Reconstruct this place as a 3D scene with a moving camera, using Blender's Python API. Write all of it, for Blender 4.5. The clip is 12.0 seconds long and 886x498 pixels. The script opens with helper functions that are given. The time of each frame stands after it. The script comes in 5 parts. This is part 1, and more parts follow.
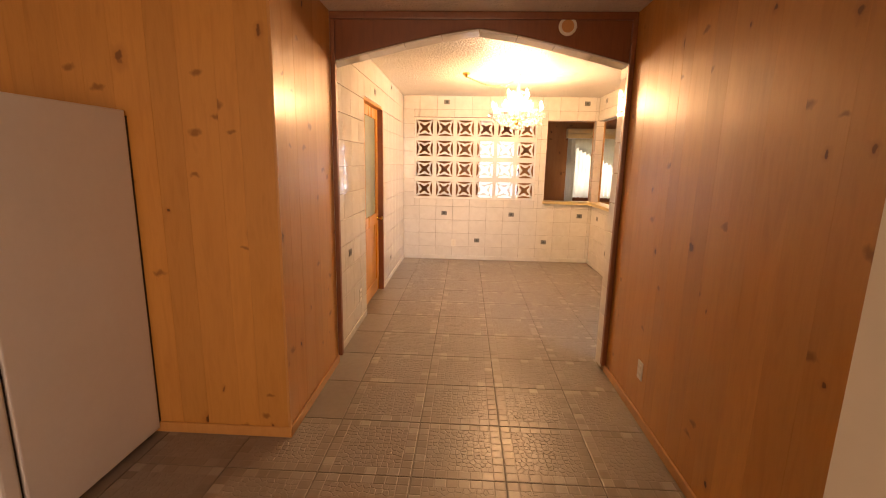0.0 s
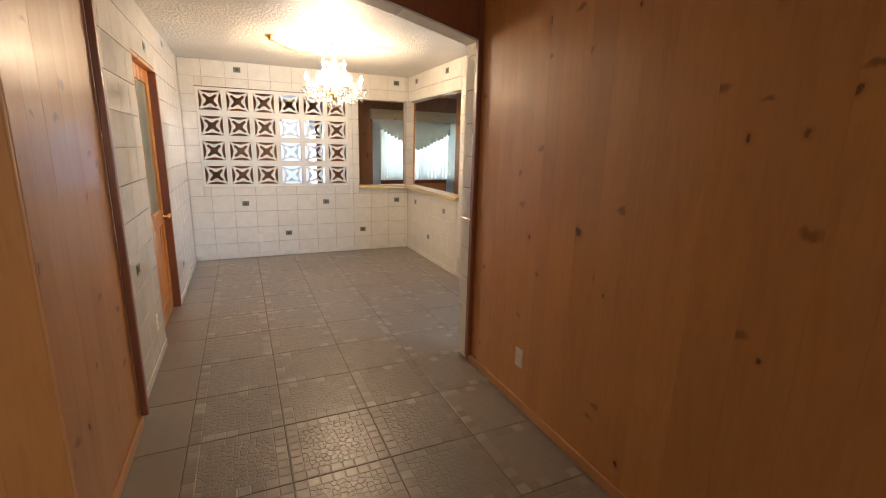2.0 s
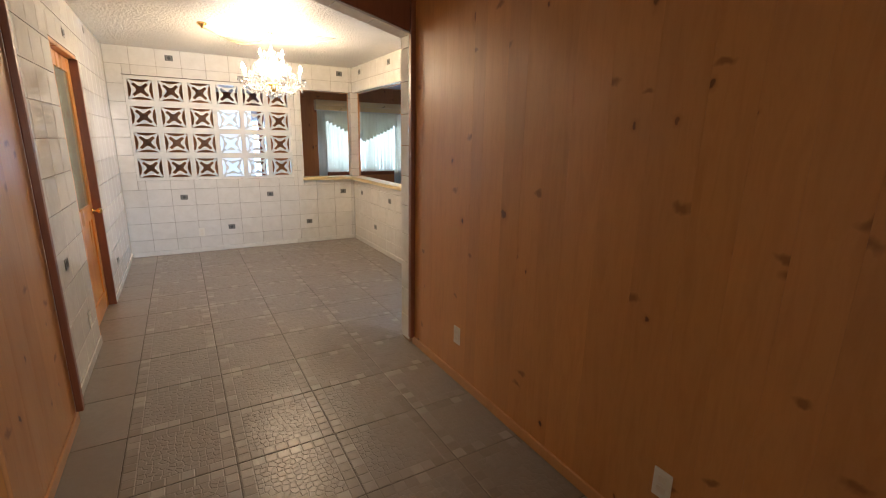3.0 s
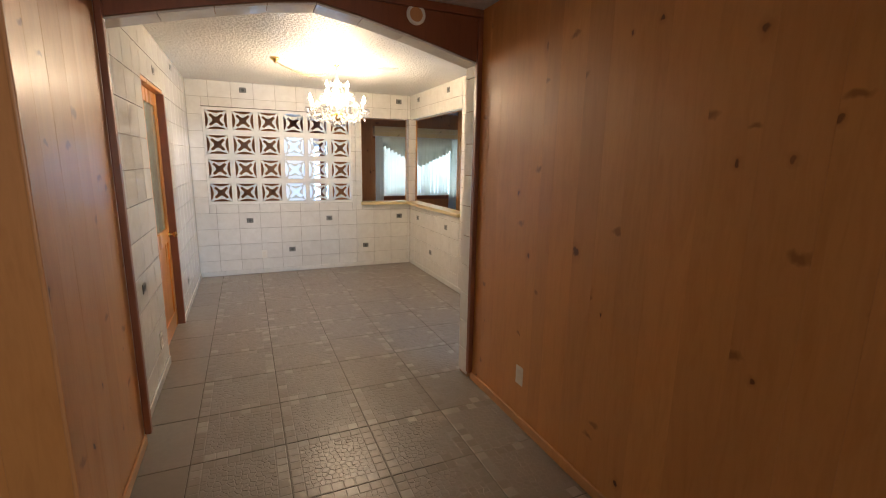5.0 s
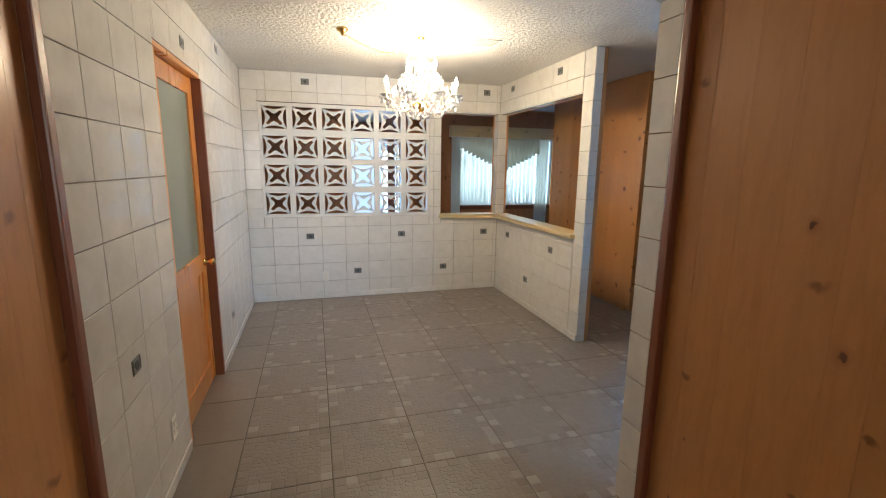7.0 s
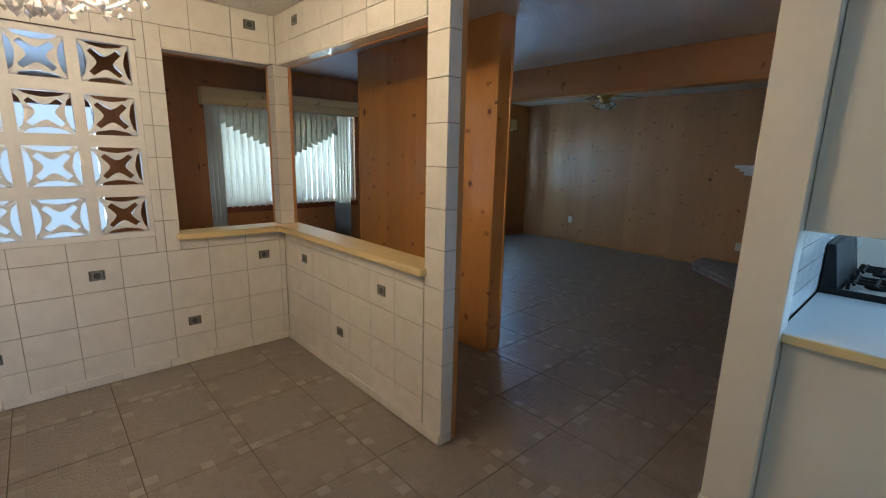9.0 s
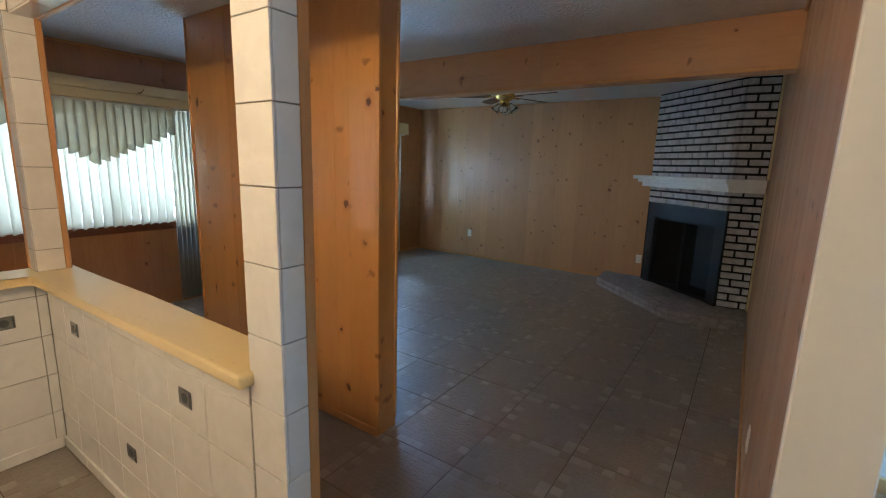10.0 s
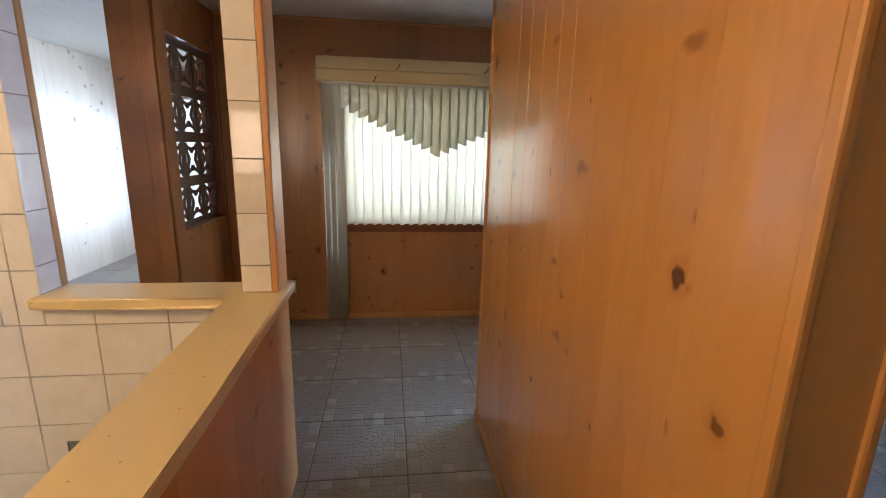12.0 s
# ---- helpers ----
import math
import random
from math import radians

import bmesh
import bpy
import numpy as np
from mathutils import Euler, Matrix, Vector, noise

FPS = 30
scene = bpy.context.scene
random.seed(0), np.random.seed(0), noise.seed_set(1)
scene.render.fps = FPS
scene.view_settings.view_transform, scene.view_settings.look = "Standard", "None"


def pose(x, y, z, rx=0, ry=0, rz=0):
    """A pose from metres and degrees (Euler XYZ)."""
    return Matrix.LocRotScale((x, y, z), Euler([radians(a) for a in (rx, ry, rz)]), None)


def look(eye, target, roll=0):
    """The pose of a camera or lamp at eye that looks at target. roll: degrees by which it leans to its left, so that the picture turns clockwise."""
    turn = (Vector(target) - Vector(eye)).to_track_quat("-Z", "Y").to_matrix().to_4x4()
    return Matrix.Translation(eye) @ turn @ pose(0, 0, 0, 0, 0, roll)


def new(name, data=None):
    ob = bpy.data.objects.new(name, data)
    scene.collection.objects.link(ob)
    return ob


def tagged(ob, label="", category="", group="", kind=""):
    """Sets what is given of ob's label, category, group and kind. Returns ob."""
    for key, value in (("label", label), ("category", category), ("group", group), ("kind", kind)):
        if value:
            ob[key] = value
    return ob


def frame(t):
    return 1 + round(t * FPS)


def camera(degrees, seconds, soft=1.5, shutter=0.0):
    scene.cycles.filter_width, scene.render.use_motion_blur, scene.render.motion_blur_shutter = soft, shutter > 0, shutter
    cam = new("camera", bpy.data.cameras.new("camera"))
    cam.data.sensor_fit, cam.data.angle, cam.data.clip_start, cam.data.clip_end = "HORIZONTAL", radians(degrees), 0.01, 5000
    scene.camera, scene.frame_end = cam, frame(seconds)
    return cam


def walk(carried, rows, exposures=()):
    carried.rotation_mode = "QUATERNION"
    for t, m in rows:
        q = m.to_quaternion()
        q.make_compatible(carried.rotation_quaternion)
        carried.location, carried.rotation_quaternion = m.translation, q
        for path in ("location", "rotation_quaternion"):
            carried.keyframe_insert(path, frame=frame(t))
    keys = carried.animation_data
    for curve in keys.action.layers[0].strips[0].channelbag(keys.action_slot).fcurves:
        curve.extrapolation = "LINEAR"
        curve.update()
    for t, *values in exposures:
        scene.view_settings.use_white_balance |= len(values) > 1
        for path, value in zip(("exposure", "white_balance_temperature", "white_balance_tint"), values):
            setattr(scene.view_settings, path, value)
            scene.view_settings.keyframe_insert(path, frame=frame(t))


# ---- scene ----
cam = camera(89.7, 12.0, soft=1.1)
PATH = [
    (0, (0.046, 0.074, 1.51), (-0.048, 2.034, 1.125), 1.1),
    (0.5, (-0.048, 0.383, 1.502), (0.004, 2.348, 1.136), 1.4),
    (1, (-0.131, 0.627, 1.52), (0.202, 2.559, 1.121), 1.6),
    (1.5, (-0.261, 0.68, 1.504), (0.339, 2.539, 1.076), 1.4),
    (2, (-0.298, 0.591, 1.502), (0.504, 2.369, 1.059), 1.4),
    (2.5, (-0.271, 0.439, 1.489), (0.684, 2.135, 1.029), 1.2),
    (2.7, (-0.264, 0.416, 1.489), (0.72, 2.092, 1.016), 1.1),
    (4.3, (-0.288, 0.52, 1.51), (0.573, 2.275, 1.085), 1.2),
    (4.5, (-0.276, 0.512, 1.534), (0.559, 2.285, 1.134), 1.1),
    (5, (-0.295, 0.556, 1.54), (0.497, 2.352, 1.156), 1.1),
    (5.5, (-0.325, 0.738, 1.525), (0.43, 2.546, 1.124), 1.2),
    (6, (-0.292, 1.021, 1.514), (0.37, 2.866, 1.111), 1.1),
    (6.5, (-0.224, 1.393, 1.537), (0.323, 3.28, 1.165), 0.8),
    (6.7, (-0.227, 1.555, 1.526), (0.302, 3.449, 1.159), 0.8),
    (8.3, (0.114, 2.995, 1.522), (1.091, 4.693, 1.116), 0.7),
    (8.5, (0.209, 3.165, 1.538), (1.292, 4.794, 1.122), 1.0),
    (9, (0.547, 3.53, 1.514), (1.866, 4.976, 1.101), 1.3),
    (9.1, (0.615, 3.601, 1.513), (1.984, 5.001, 1.102), 1.2),
    (9.5, (0.907, 3.875, 1.498), (2.421, 5.118, 1.092), 1.5),
    (10, (1.31, 4.139, 1.524), (2.936, 5.244, 1.154), 1.7),
    (10.5, (1.717, 4.307, 1.553), (3.291, 5.491, 1.206), 2.4),
    (11, (2.086, 4.588, 1.528), (3.391, 6.058, 1.162), 3.0),
    (11.1, (2.143, 4.634, 1.523), (3.369, 6.171, 1.158), 2.8),
    (11.5, (2.349, 4.888, 1.51), (3.154, 6.673, 1.099), 2.4),
    (12, (2.508, 5.244, 1.515), (2.749, 7.179, 1.071), 1.4),
]
EXPOSURES = [
    (0.0, -0.12, 10000, 34),
    (0.5, -0.3, 7800, 25),
    (1.0, -0.45, 6800, 19),
    (2.5, -0.5, 5950, 13),
    (5.0, -0.6, 5850, 12),
    (6.7, -0.66, 5400, 8),
    (8.5, -1.17, 5500, 7),
    (9.0, -1.2, 5900, 9),
    (10.0, -0.62, 6100, 10),
    (10.5, -0.3, 5700, 9),
    (11.0, 0.2, 5500, 8),
    (11.5, 0.0, 5800, 11),
    (12.0, -0.42, 7200, 19),
]
walk(cam, [(t, look(eye, target, roll)) for t, eye, target, roll in PATH], EXPOSURES)

# ---- light ----
world = bpy.data.worlds.new("world")
scene.world = world
world.use_nodes = True
wn = world.node_tree
sky = wn.nodes.new("ShaderNodeTexSky")
sky.sky_type, sky.sun_disc = "NISHITA", False
sky.sun_elevation, sky.sun_rotation = radians(38), radians(200)
wn.links.new(sky.outputs[0], wn.nodes["Background"].inputs[0])
wn.nodes["Background"].inputs[1].default_value = 0.12

sun = new("sun", bpy.data.lights.new("sun", "SUN"))
sun.data.energy, sun.data.angle, sun.data.color = 1.0, radians(12), (1.0, 0.95, 0.88)
sun.matrix_world = pose(0, 0, 12, 50, 0, 20)


def window_light(name, x, y, z, w, h, turn, watts, color=(0.62, 0.81, 1.0)):
    """Daylight that stands in a window's opening, facing into the room."""
    lamp = new(name, bpy.data.lights.new(name, "AREA"))
    lamp.data.shape, lamp.data.size, lamp.data.size_y = "RECTANGLE", w, h
    lamp.data.energy, lamp.data.color = watts, color
    lamp.matrix_world = pose(x, y, z, 90, 0, turn)
    return lamp


# pose(.., 90, 0, turn): turn 0 shines towards +y, 180 towards -y, 90 towards -x
W1, W2 = 82, 1600
window_light("window_light", 3.02, 9.30, 1.43, 1.74, 1.12, 180, W1)
window_light("window_light", 6.12, 9.30, 1.43, 1.82, 1.12, 180, W2, (0.30, 0.55, 1.0))
window_light("window_light", 0.30, 12.35, 1.1, 2.0, 1.5, 180, 58, (0.45, 0.68, 1.0)).data.spread = radians(70)
# Added lamp in an unseen opening, to brighten the entry's west wall.
window_light("window_light", 1.31, 10.6, 1.25, 1.5, 1.5, 90, 42, (0.5, 0.75, 1.0)).data.spread = radians(70)
window_light("window_light", 4.35, 0.52, 1.55, 1.5, 1.0, 0, 215, (0.36, 0.64, 1.0))
# Unseen warm source added behind the start to brighten the hall.
window_light("window_light", -0.3, -2.70, 1.5, 1.7, 1.4, 0, 58, (1.0, 0.82, 0.66))


def bulb_light(x, y, z, watts, color, size):
    lamp = new("bulb_light", bpy.data.lights.new("bulb_light", "POINT"))
    lamp.data.energy, lamp.data.color, lamp.data.shadow_soft_size = watts, color, size
    lamp.location = (x, y, z)


for k in range(3):
    bulb_light(0.60 + 0.2 * math.cos(2.1 * k + 0.4), 5.30 + 0.2 * math.sin(2.1 * k + 0.4), 2.14, 30, (1.0, 0.68, 0.375), 0.09)


# ---- materials ----
def mat(name):
    m = bpy.data.materials.new(name)
    m.use_nodes = True
    return m, m.node_tree, m.node_tree.nodes["Principled BSDF"]


def node(nt, kind, **sets):
    n = nt.nodes.new(kind)
    for k, v in sets.items():
        if k in ("operation", "blend_type", "data_type", "feature", "distance", "noise_dimensions", "voronoi_dimensions", "wave_type", "bands_direction"):
            if k == "operation":
                n.operation = v
            elif k == "blend_type":
                n.blend_type = v
            elif k == "data_type":
                n.data_type = v
            elif k == "feature":
                n.feature = v
            elif k == "distance":
                n.distance = v
        else:
            n.inputs[k].default_value = v
    return n


def ramp(nt, src, stops):
    r = nt.nodes.new("ShaderNodeValToRGB")
    e = r.color_ramp.elements
    while len(e) < len(stops):
        e.new(0.5)
    for el, (p, c) in zip(e, stops):
        el.position = p
        el.color = (*c, 1) if len(c) == 3 else c
    nt.links.new(src, r.inputs[0])
    return r.outputs[0]


def mix(nt, fac, a, b, mode="MIX"):
    n = nt.nodes.new("ShaderNodeMix")
    n.data_type, n.blend_type = "RGBA", mode
    for sock, v in ((n.inputs[0], fac), (n.inputs[6], a), (n.inputs[7], b)):
        if isinstance(v, bpy.types.NodeSocket):
            nt.links.new(v, sock)
        elif isinstance(v, (int, float)):
            sock.default_value = v
        else:
            sock.default_value = (*v, 1)
    return n.outputs[2]


def math_node(nt, op, a, b=0.0, clamp=False, bias=0.0):
    n = nt.nodes.new("ShaderNodeMath")
    n.operation, n.use_clamp = op, clamp
    for sock, v in ((n.inputs[0], a), (n.inputs[1], b)):
        if isinstance(v, bpy.types.NodeSocket):
            nt.links.new(v, sock)
        else:
            sock.default_value = v
    n.inputs[2].default_value = bias
    return n.outputs[0]


def coords(nt, scale=(1, 1, 1), island=True, world=False):
    """Object (or world) coordinates, shifted by the object's own random number."""
    if world:
        src = nt.nodes.new("ShaderNodeNewGeometry").outputs["Position"]
    else:
        src = nt.nodes.new("ShaderNodeTexCoord").outputs["Object"]
    m = nt.nodes.new("ShaderNodeMapping")
    m.inputs["Scale"].default_value = scale
    nt.links.new(src, m.inputs["Vector"])
    if not island:
        return m.outputs[0]
    info = nt.nodes.new("ShaderNodeObjectInfo")
    add = nt.nodes.new("ShaderNodeVectorMath")
    add.operation = "MULTIPLY_ADD"
    nt.links.new(info.outputs["Random"], add.inputs[0])
    add.inputs[1].default_value = (37.0, 19.0, 53.0)
    nt.links.new(m.outputs[0], add.inputs[2])
    return add.outputs[0]


def noise_tex(nt, vec, scale, detail=3.0, rough=0.55, distort=0.0):
    n = nt.nodes.new("ShaderNodeTexNoise")
    n.inputs["Scale"].default_value, n.inputs["Detail"].default_value = scale, detail
    n.inputs["Roughness"].default_value, n.inputs["Distortion"].default_value = rough, distort
    nt.links.new(vec, n.inputs["Vector"])
    return n.outputs[0]


def bump(nt, bsdf, height, strength, dist=0.01):
    b = nt.nodes.new("ShaderNodeBump")
    b.inputs["Strength"].default_value, b.inputs["Distance"].default_value = strength, dist
    nt.links.new(height, b.inputs["Height"])
    nt.links.new(b.outputs[0], bsdf.inputs["Normal"])


def pine(name, light, mid, dark, rough=0.40, knots=True, coat=0.42, coat_rough=0.22):
    """Varnished knotty pine, grain along local z."""
    m, nt, bsdf = mat(name)
    v = coords(nt, (1, 1, 0.13))
    grain = noise_tex(nt, v, 26, 4, 0.6, 0.6)
    broad = noise_tex(nt, coords(nt, (1, 1, 0.25)), 3.2, 2)
    fine = noise_tex(nt, coords(nt, (1, 1, 0.03)), 160, 2)
    info = nt.nodes.new("ShaderNodeObjectInfo").outputs["Random"]
    col = ramp(nt, grain, [(0.25, mid), (0.55, light), (0.8, mid)])
    col = mix(nt, math_node(nt, "MULTIPLY", broad, 0.40), col, dark, "MIX")
    col = mix(nt, math_node(nt, "MULTIPLY", fine, 0.07), col, dark)
    tone = math_node(nt, "MULTIPLY_ADD", info, 0.14)
    tone.node.inputs[2].default_value = 0.89
    col = mix(nt, 1.0, col, tone, "MULTIPLY")
    if knots:
        sep = nt.nodes.new("ShaderNodeSeparateXYZ")
        nt.links.new(coords(nt, (1, 1, 0.72)), sep.inputs[0])
        flat = nt.nodes.new("ShaderNodeCombineXYZ")
        nt.links.new(sep.outputs[0], flat.inputs[0])
        nt.links.new(sep.outputs[2], flat.inputs[1])
        vv = flat.outputs[0]
        warp = nt.nodes.new("ShaderNodeVectorMath")
        warp.operation = "MULTIPLY_ADD"
        nz = nt.nodes.new("ShaderNodeTexNoise")
        nz.inputs["Scale"].default_value = 24
        nt.links.new(vv, nz.inputs["Vector"])
        nt.links.new(nz.outputs["Color"], warp.inputs[0])
        warp.inputs[1].default_value = (0.045, 0.045, 0.045)
        nt.links.new(vv, warp.inputs[2])
        vo = nt.nodes.new("ShaderNodeTexVoronoi")
        vo.voronoi_dimensions = "2D"
        vo.inputs["Scale"].default_value = 3.9
        nt.links.new(warp.outputs[0], vo.inputs["Vector"])
        pick = nt.nodes.new("ShaderNodeSeparateColor")
        nt.links.new(vo.outputs["Color"], pick.inputs[0])
        size = math_node(nt, "MULTIPLY_ADD", math_node(nt, "POWER", pick.outputs[0], 2.2), 0.075, bias=0.024)
        ratio = math_node(nt, "DIVIDE", vo.outputs["Distance"], size)
        core = ramp(nt, ratio, [(0.62, (1, 1, 1)), (0.94, (0, 0, 0))])
        halo = ramp(nt, math_node(nt, "MULTIPLY", ratio, 0.34), [(0.22, (1, 1, 1)), (0.75, (0, 0, 0))])
        on = math_node(nt, "GREATER_THAN", pick.outputs[1], 0.60)
        # slanting spike knots: soft brown wings, few of them
        for lean, bright in ((0.75, 0.80), (-0.6, 0.84)):
            turn = nt.nodes.new("ShaderNodeMapping")
            turn.inputs["Rotation"].default_value = (0, 0, lean)
            turn.inputs["Scale"].default_value = (1.0, 2.6, 1.0)
            nt.links.new(warp.outputs[0], turn.inputs["Vector"])
            wing = nt.nodes.new("ShaderNodeTexVoronoi")
            wing.voronoi_dimensions = "2D"
            wing.inputs["Scale"].default_value = 2.7
            nt.links.new(turn.outputs[0], wing.inputs["Vector"])
            wp = nt.nodes.new("ShaderNodeSeparateColor")
            nt.links.new(wing.outputs["Color"], wp.inputs[0])
            reach = math_node(nt, "MULTIPLY_ADD", wp.outputs[0], 0.06, bias=0.07)
            soft = ramp(nt, math_node(nt, "DIVIDE", wing.outputs["Distance"], reach), [(0.35, (1, 1, 1)), (0.95, (0, 0, 0))])
            there = math_node(nt, "GREATER_THAN", wp.outputs[1], bright)
            col = mix(nt, math_node(nt, "MULTIPLY", math_node(nt, "MULTIPLY", soft, there), 0.8), col, tuple(c * 0.62 for c in dark))
        col = mix(nt, math_node(nt, "MULTIPLY", math_node(nt, "MULTIPLY", halo, on), 0.6), col, dark)
        knot_dark = (0.085, 0.024, 0.007)
        col = mix(nt, math_node(nt, "MULTIPLY", math_node(nt, "MULTIPLY", core, on), math_node(nt, "MULTIPLY_ADD", pick.outputs[2], 0.4, bias=0.6)), col, knot_dark)
    nt.links.new(col, bsdf.inputs["Base Color"])
    bsdf.inputs["Coat Weight"].default_value, bsdf.inputs["Coat Roughness"].default_value = coat, coat_rough
    bsdf.inputs["Coat IOR"].default_value = 1.55
    nt.links.new(ramp(nt, broad, [(0.3, (rough - 0.06,) * 3), (0.7, (rough + 0.09,) * 3)]), bsdf.inputs["Roughness"])
    bump(nt, bsdf, math_node(nt, "ADD", grain, math_node(nt, "MULTIPLY", broad, 1.5)), 0.05, 0.003)
    return m


PINE = pine("pine", (0.68, 0.328, 0.095), (0.58, 0.263, 0.070), (0.38, 0.142, 0.036))
# Paler finish, further paled: the living room's cool daylight is in the colour.
PALE_LIT_PINE = pine("pale_lit_pine", (0.60, 0.315, 0.140), (0.52, 0.262, 0.112), (0.36, 0.155, 0.062))
# Gloss is the varnish; the lighter base replaces lamplight missing on the divider.
GLOSS_LIT_PINE = pine("gloss_lit_pine", (0.75, 0.375, 0.112), (0.68, 0.325, 0.09), (0.47, 0.185, 0.048), 0.34, True, 1.0, 0.10)
# Near-white boards: the glare of daylight on the entry wall, put into colour.
DAYLIT_PINE = pine("daylit_pine", (0.74, 0.64, 0.55), (0.66, 0.56, 0.47), (0.50, 0.38, 0.30))
# Redder pine for the north wall, its weak light darkened into the tone.
DIM_PINE = pine("dim_pine", (0.53, 0.235, 0.075), (0.45, 0.185, 0.055), (0.29, 0.10, 0.03), coat=0.7, coat_rough=0.16)
# Reddish pine, darkened to carry the shade on the entry partitions.
SHADED_PINE = pine("shaded_pine", (0.44, 0.175, 0.050), (0.36, 0.135, 0.038), (0.22, 0.075, 0.022))
PINE_TRIM = pine("pine_trim", (0.64, 0.33, 0.12), (0.56, 0.27, 0.09), (0.38, 0.15, 0.045), knots=False)
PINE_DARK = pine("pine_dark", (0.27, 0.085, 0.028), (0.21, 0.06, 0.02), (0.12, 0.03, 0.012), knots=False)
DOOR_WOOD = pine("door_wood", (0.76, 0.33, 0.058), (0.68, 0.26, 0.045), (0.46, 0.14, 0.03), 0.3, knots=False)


def plain(name, color, rough=0.5, metal=0.0, vary=0.08, scale=9.0, bumpy=0.0, spec=0.5, bscale=60.0, bdist=0.004, rvar=1.0):
    m, nt, bsdf = mat(name)
    v = coords(nt)
    n1 = noise_tex(nt, v, scale, 4)
    n2 = noise_tex(nt, v, scale * 9, 2)
    f = math_node(nt, "ADD", math_node(nt, "MULTIPLY", n1, 0.7), math_node(nt, "MULTIPLY", n2, 0.3))
    lo = tuple(max(0, c * (1 - vary)) for c in color)
    hi = tuple(min(1, c * (1 + vary)) for c in color)
    nt.links.new(ramp(nt, f, [(0.35, lo), (0.65, hi)]), bsdf.inputs["Base Color"])
    nt.links.new(ramp(nt, n1, [(0.3, (max(0, rough - 0.05 * rvar),) * 3), (0.7, (rough + 0.07 * rvar,) * 3)]), bsdf.inputs["Roughness"])
    bsdf.inputs["Metallic"].default_value = metal
    bsdf.inputs["Specular IOR Level"].default_value = spec
    if bumpy:
        bump(nt, bsdf, noise_tex(nt, v, bscale, 4), bumpy, bdist)
    return m


def wall_tile(name):
    """Glazed white ceramic with a faint cloudy figure."""
    m, nt, bsdf = mat(name)
    v = coords(nt)
    cloud = noise_tex(nt, v, 11, 4, 0.6, 0.5)
    info = nt.nodes.new("ShaderNodeObjectInfo").outputs["Random"]
    col = ramp(nt, cloud, [(0.3, (0.71, 0.685, 0.63)), (0.7, (0.79, 0.77, 0.72))])
    tone = math_node(nt, "MULTIPLY_ADD", info, 0.05)
    tone.node.inputs[2].default_value = 0.96
    nt.links.new(mix(nt, 1.0, col, tone, "MULTIPLY"), bsdf.inputs["Base Color"])
    bsdf.inputs["Roughness"].default_value = 0.04
    bsdf.inputs["IOR"].default_value = 1.62
    bump(nt, bsdf, noise_tex(nt, v, 7, 2), 0.045, 0.01)
    return m


def floor_tile(name, spread=1.0):
    """Satin stoneware: taupe, with single lighter and darker pieces of the mosaic."""
    m, nt, bsdf = mat(name)
    geo = nt.nodes.new("ShaderNodeNewGeometry")
    v = coords(nt)
    n1 = noise_tex(nt, coords(nt, world=True, island=False), 2.2, 3)
    n2 = noise_tex(nt, v, 30, 4)
    isl = geo.outputs["Random Per Island"]
    info = nt.nodes.new("ShaderNodeObjectInfo").outputs["Random"]
    shuffle = math_node(nt, "FRACT", math_node(nt, "ADD", math_node(nt, "MULTIPLY", isl, 7.31), math_node(nt, "MULTIPLY", info, 13.7)))
    col = ramp(nt, shuffle, [(0.0, (0.205, 0.170, 0.141)), (0.55, (0.255, 0.216, 0.181)), (0.74, (0.285, 0.246, 0.211)), (0.86, (0.345, 0.304, 0.266)), (1.0, (0.43, 0.385, 0.342))])
    if spread < 1.0:
        col = mix(nt, 1.0 - spread, col, (0.262, 0.226, 0.195))
    col = mix(nt, math_node(nt, "MULTIPLY", n1, 0.5), col, (0.20, 0.170, 0.146))
    col = mix(nt, math_node(nt, "MULTIPLY", n2, 0.35), col, (0.165, 0.140, 0.121))
    nt.links.new(col, bsdf.inputs["Base Color"])
    nt.links.new(ramp(nt, n2, [(0.3, (0.30,) * 3), (0.7, (0.44,) * 3)]), bsdf.inputs["Roughness"])
    bsdf.inputs["Coat Weight"].default_value, bsdf.inputs["Coat Roughness"].default_value = 0.3, 0.30
    bump(nt, bsdf, n2, 0.25, 0.003)
    return m


TILE = wall_tile("wall_tile")
FLOOR_TILE = floor_tile("floor_tile")
FLOOR_FIELD = floor_tile("floor_tile_field", 0.14)
GROUT = plain("grout", (0.34, 0.30, 0.25), 0.9, vary=0.2, bumpy=0.3)
FLOOR_GROUT = plain("floor_grout", (0.105, 0.084, 0.069), 0.95, vary=0.3, bumpy=0.4)
WHITE_PAINT = plain("white_paint", (0.76, 0.71, 0.61), 0.45, vary=0.03, scale=3, bumpy=0.06)
WHITE_GLOSS = plain("white_gloss", (0.80, 0.78, 0.74), 0.25, vary=0.03, scale=4)
CAP = plain("cap_laminate", (0.72, 0.57, 0.30), 0.30, vary=0.012, scale=40, rvar=0.0)
cap_nt = CAP.node_tree
cap_v = coords(cap_nt, world=True, island=False)
cap_cells = cap_nt.nodes.new("ShaderNodeTexVoronoi")
cap_cells.inputs["Scale"].default_value = 34
cap_nt.links.new(cap_v, cap_cells.inputs["Vector"])
cap_pick = cap_nt.nodes.new("ShaderNodeSeparateColor")
cap_nt.links.new(cap_cells.outputs["Color"], cap_pick.inputs[0])
cap_dot = ramp(cap_nt, cap_cells.outputs["Distance"], [(0.07, (1, 1, 1)), (0.11, (0, 0, 0))])
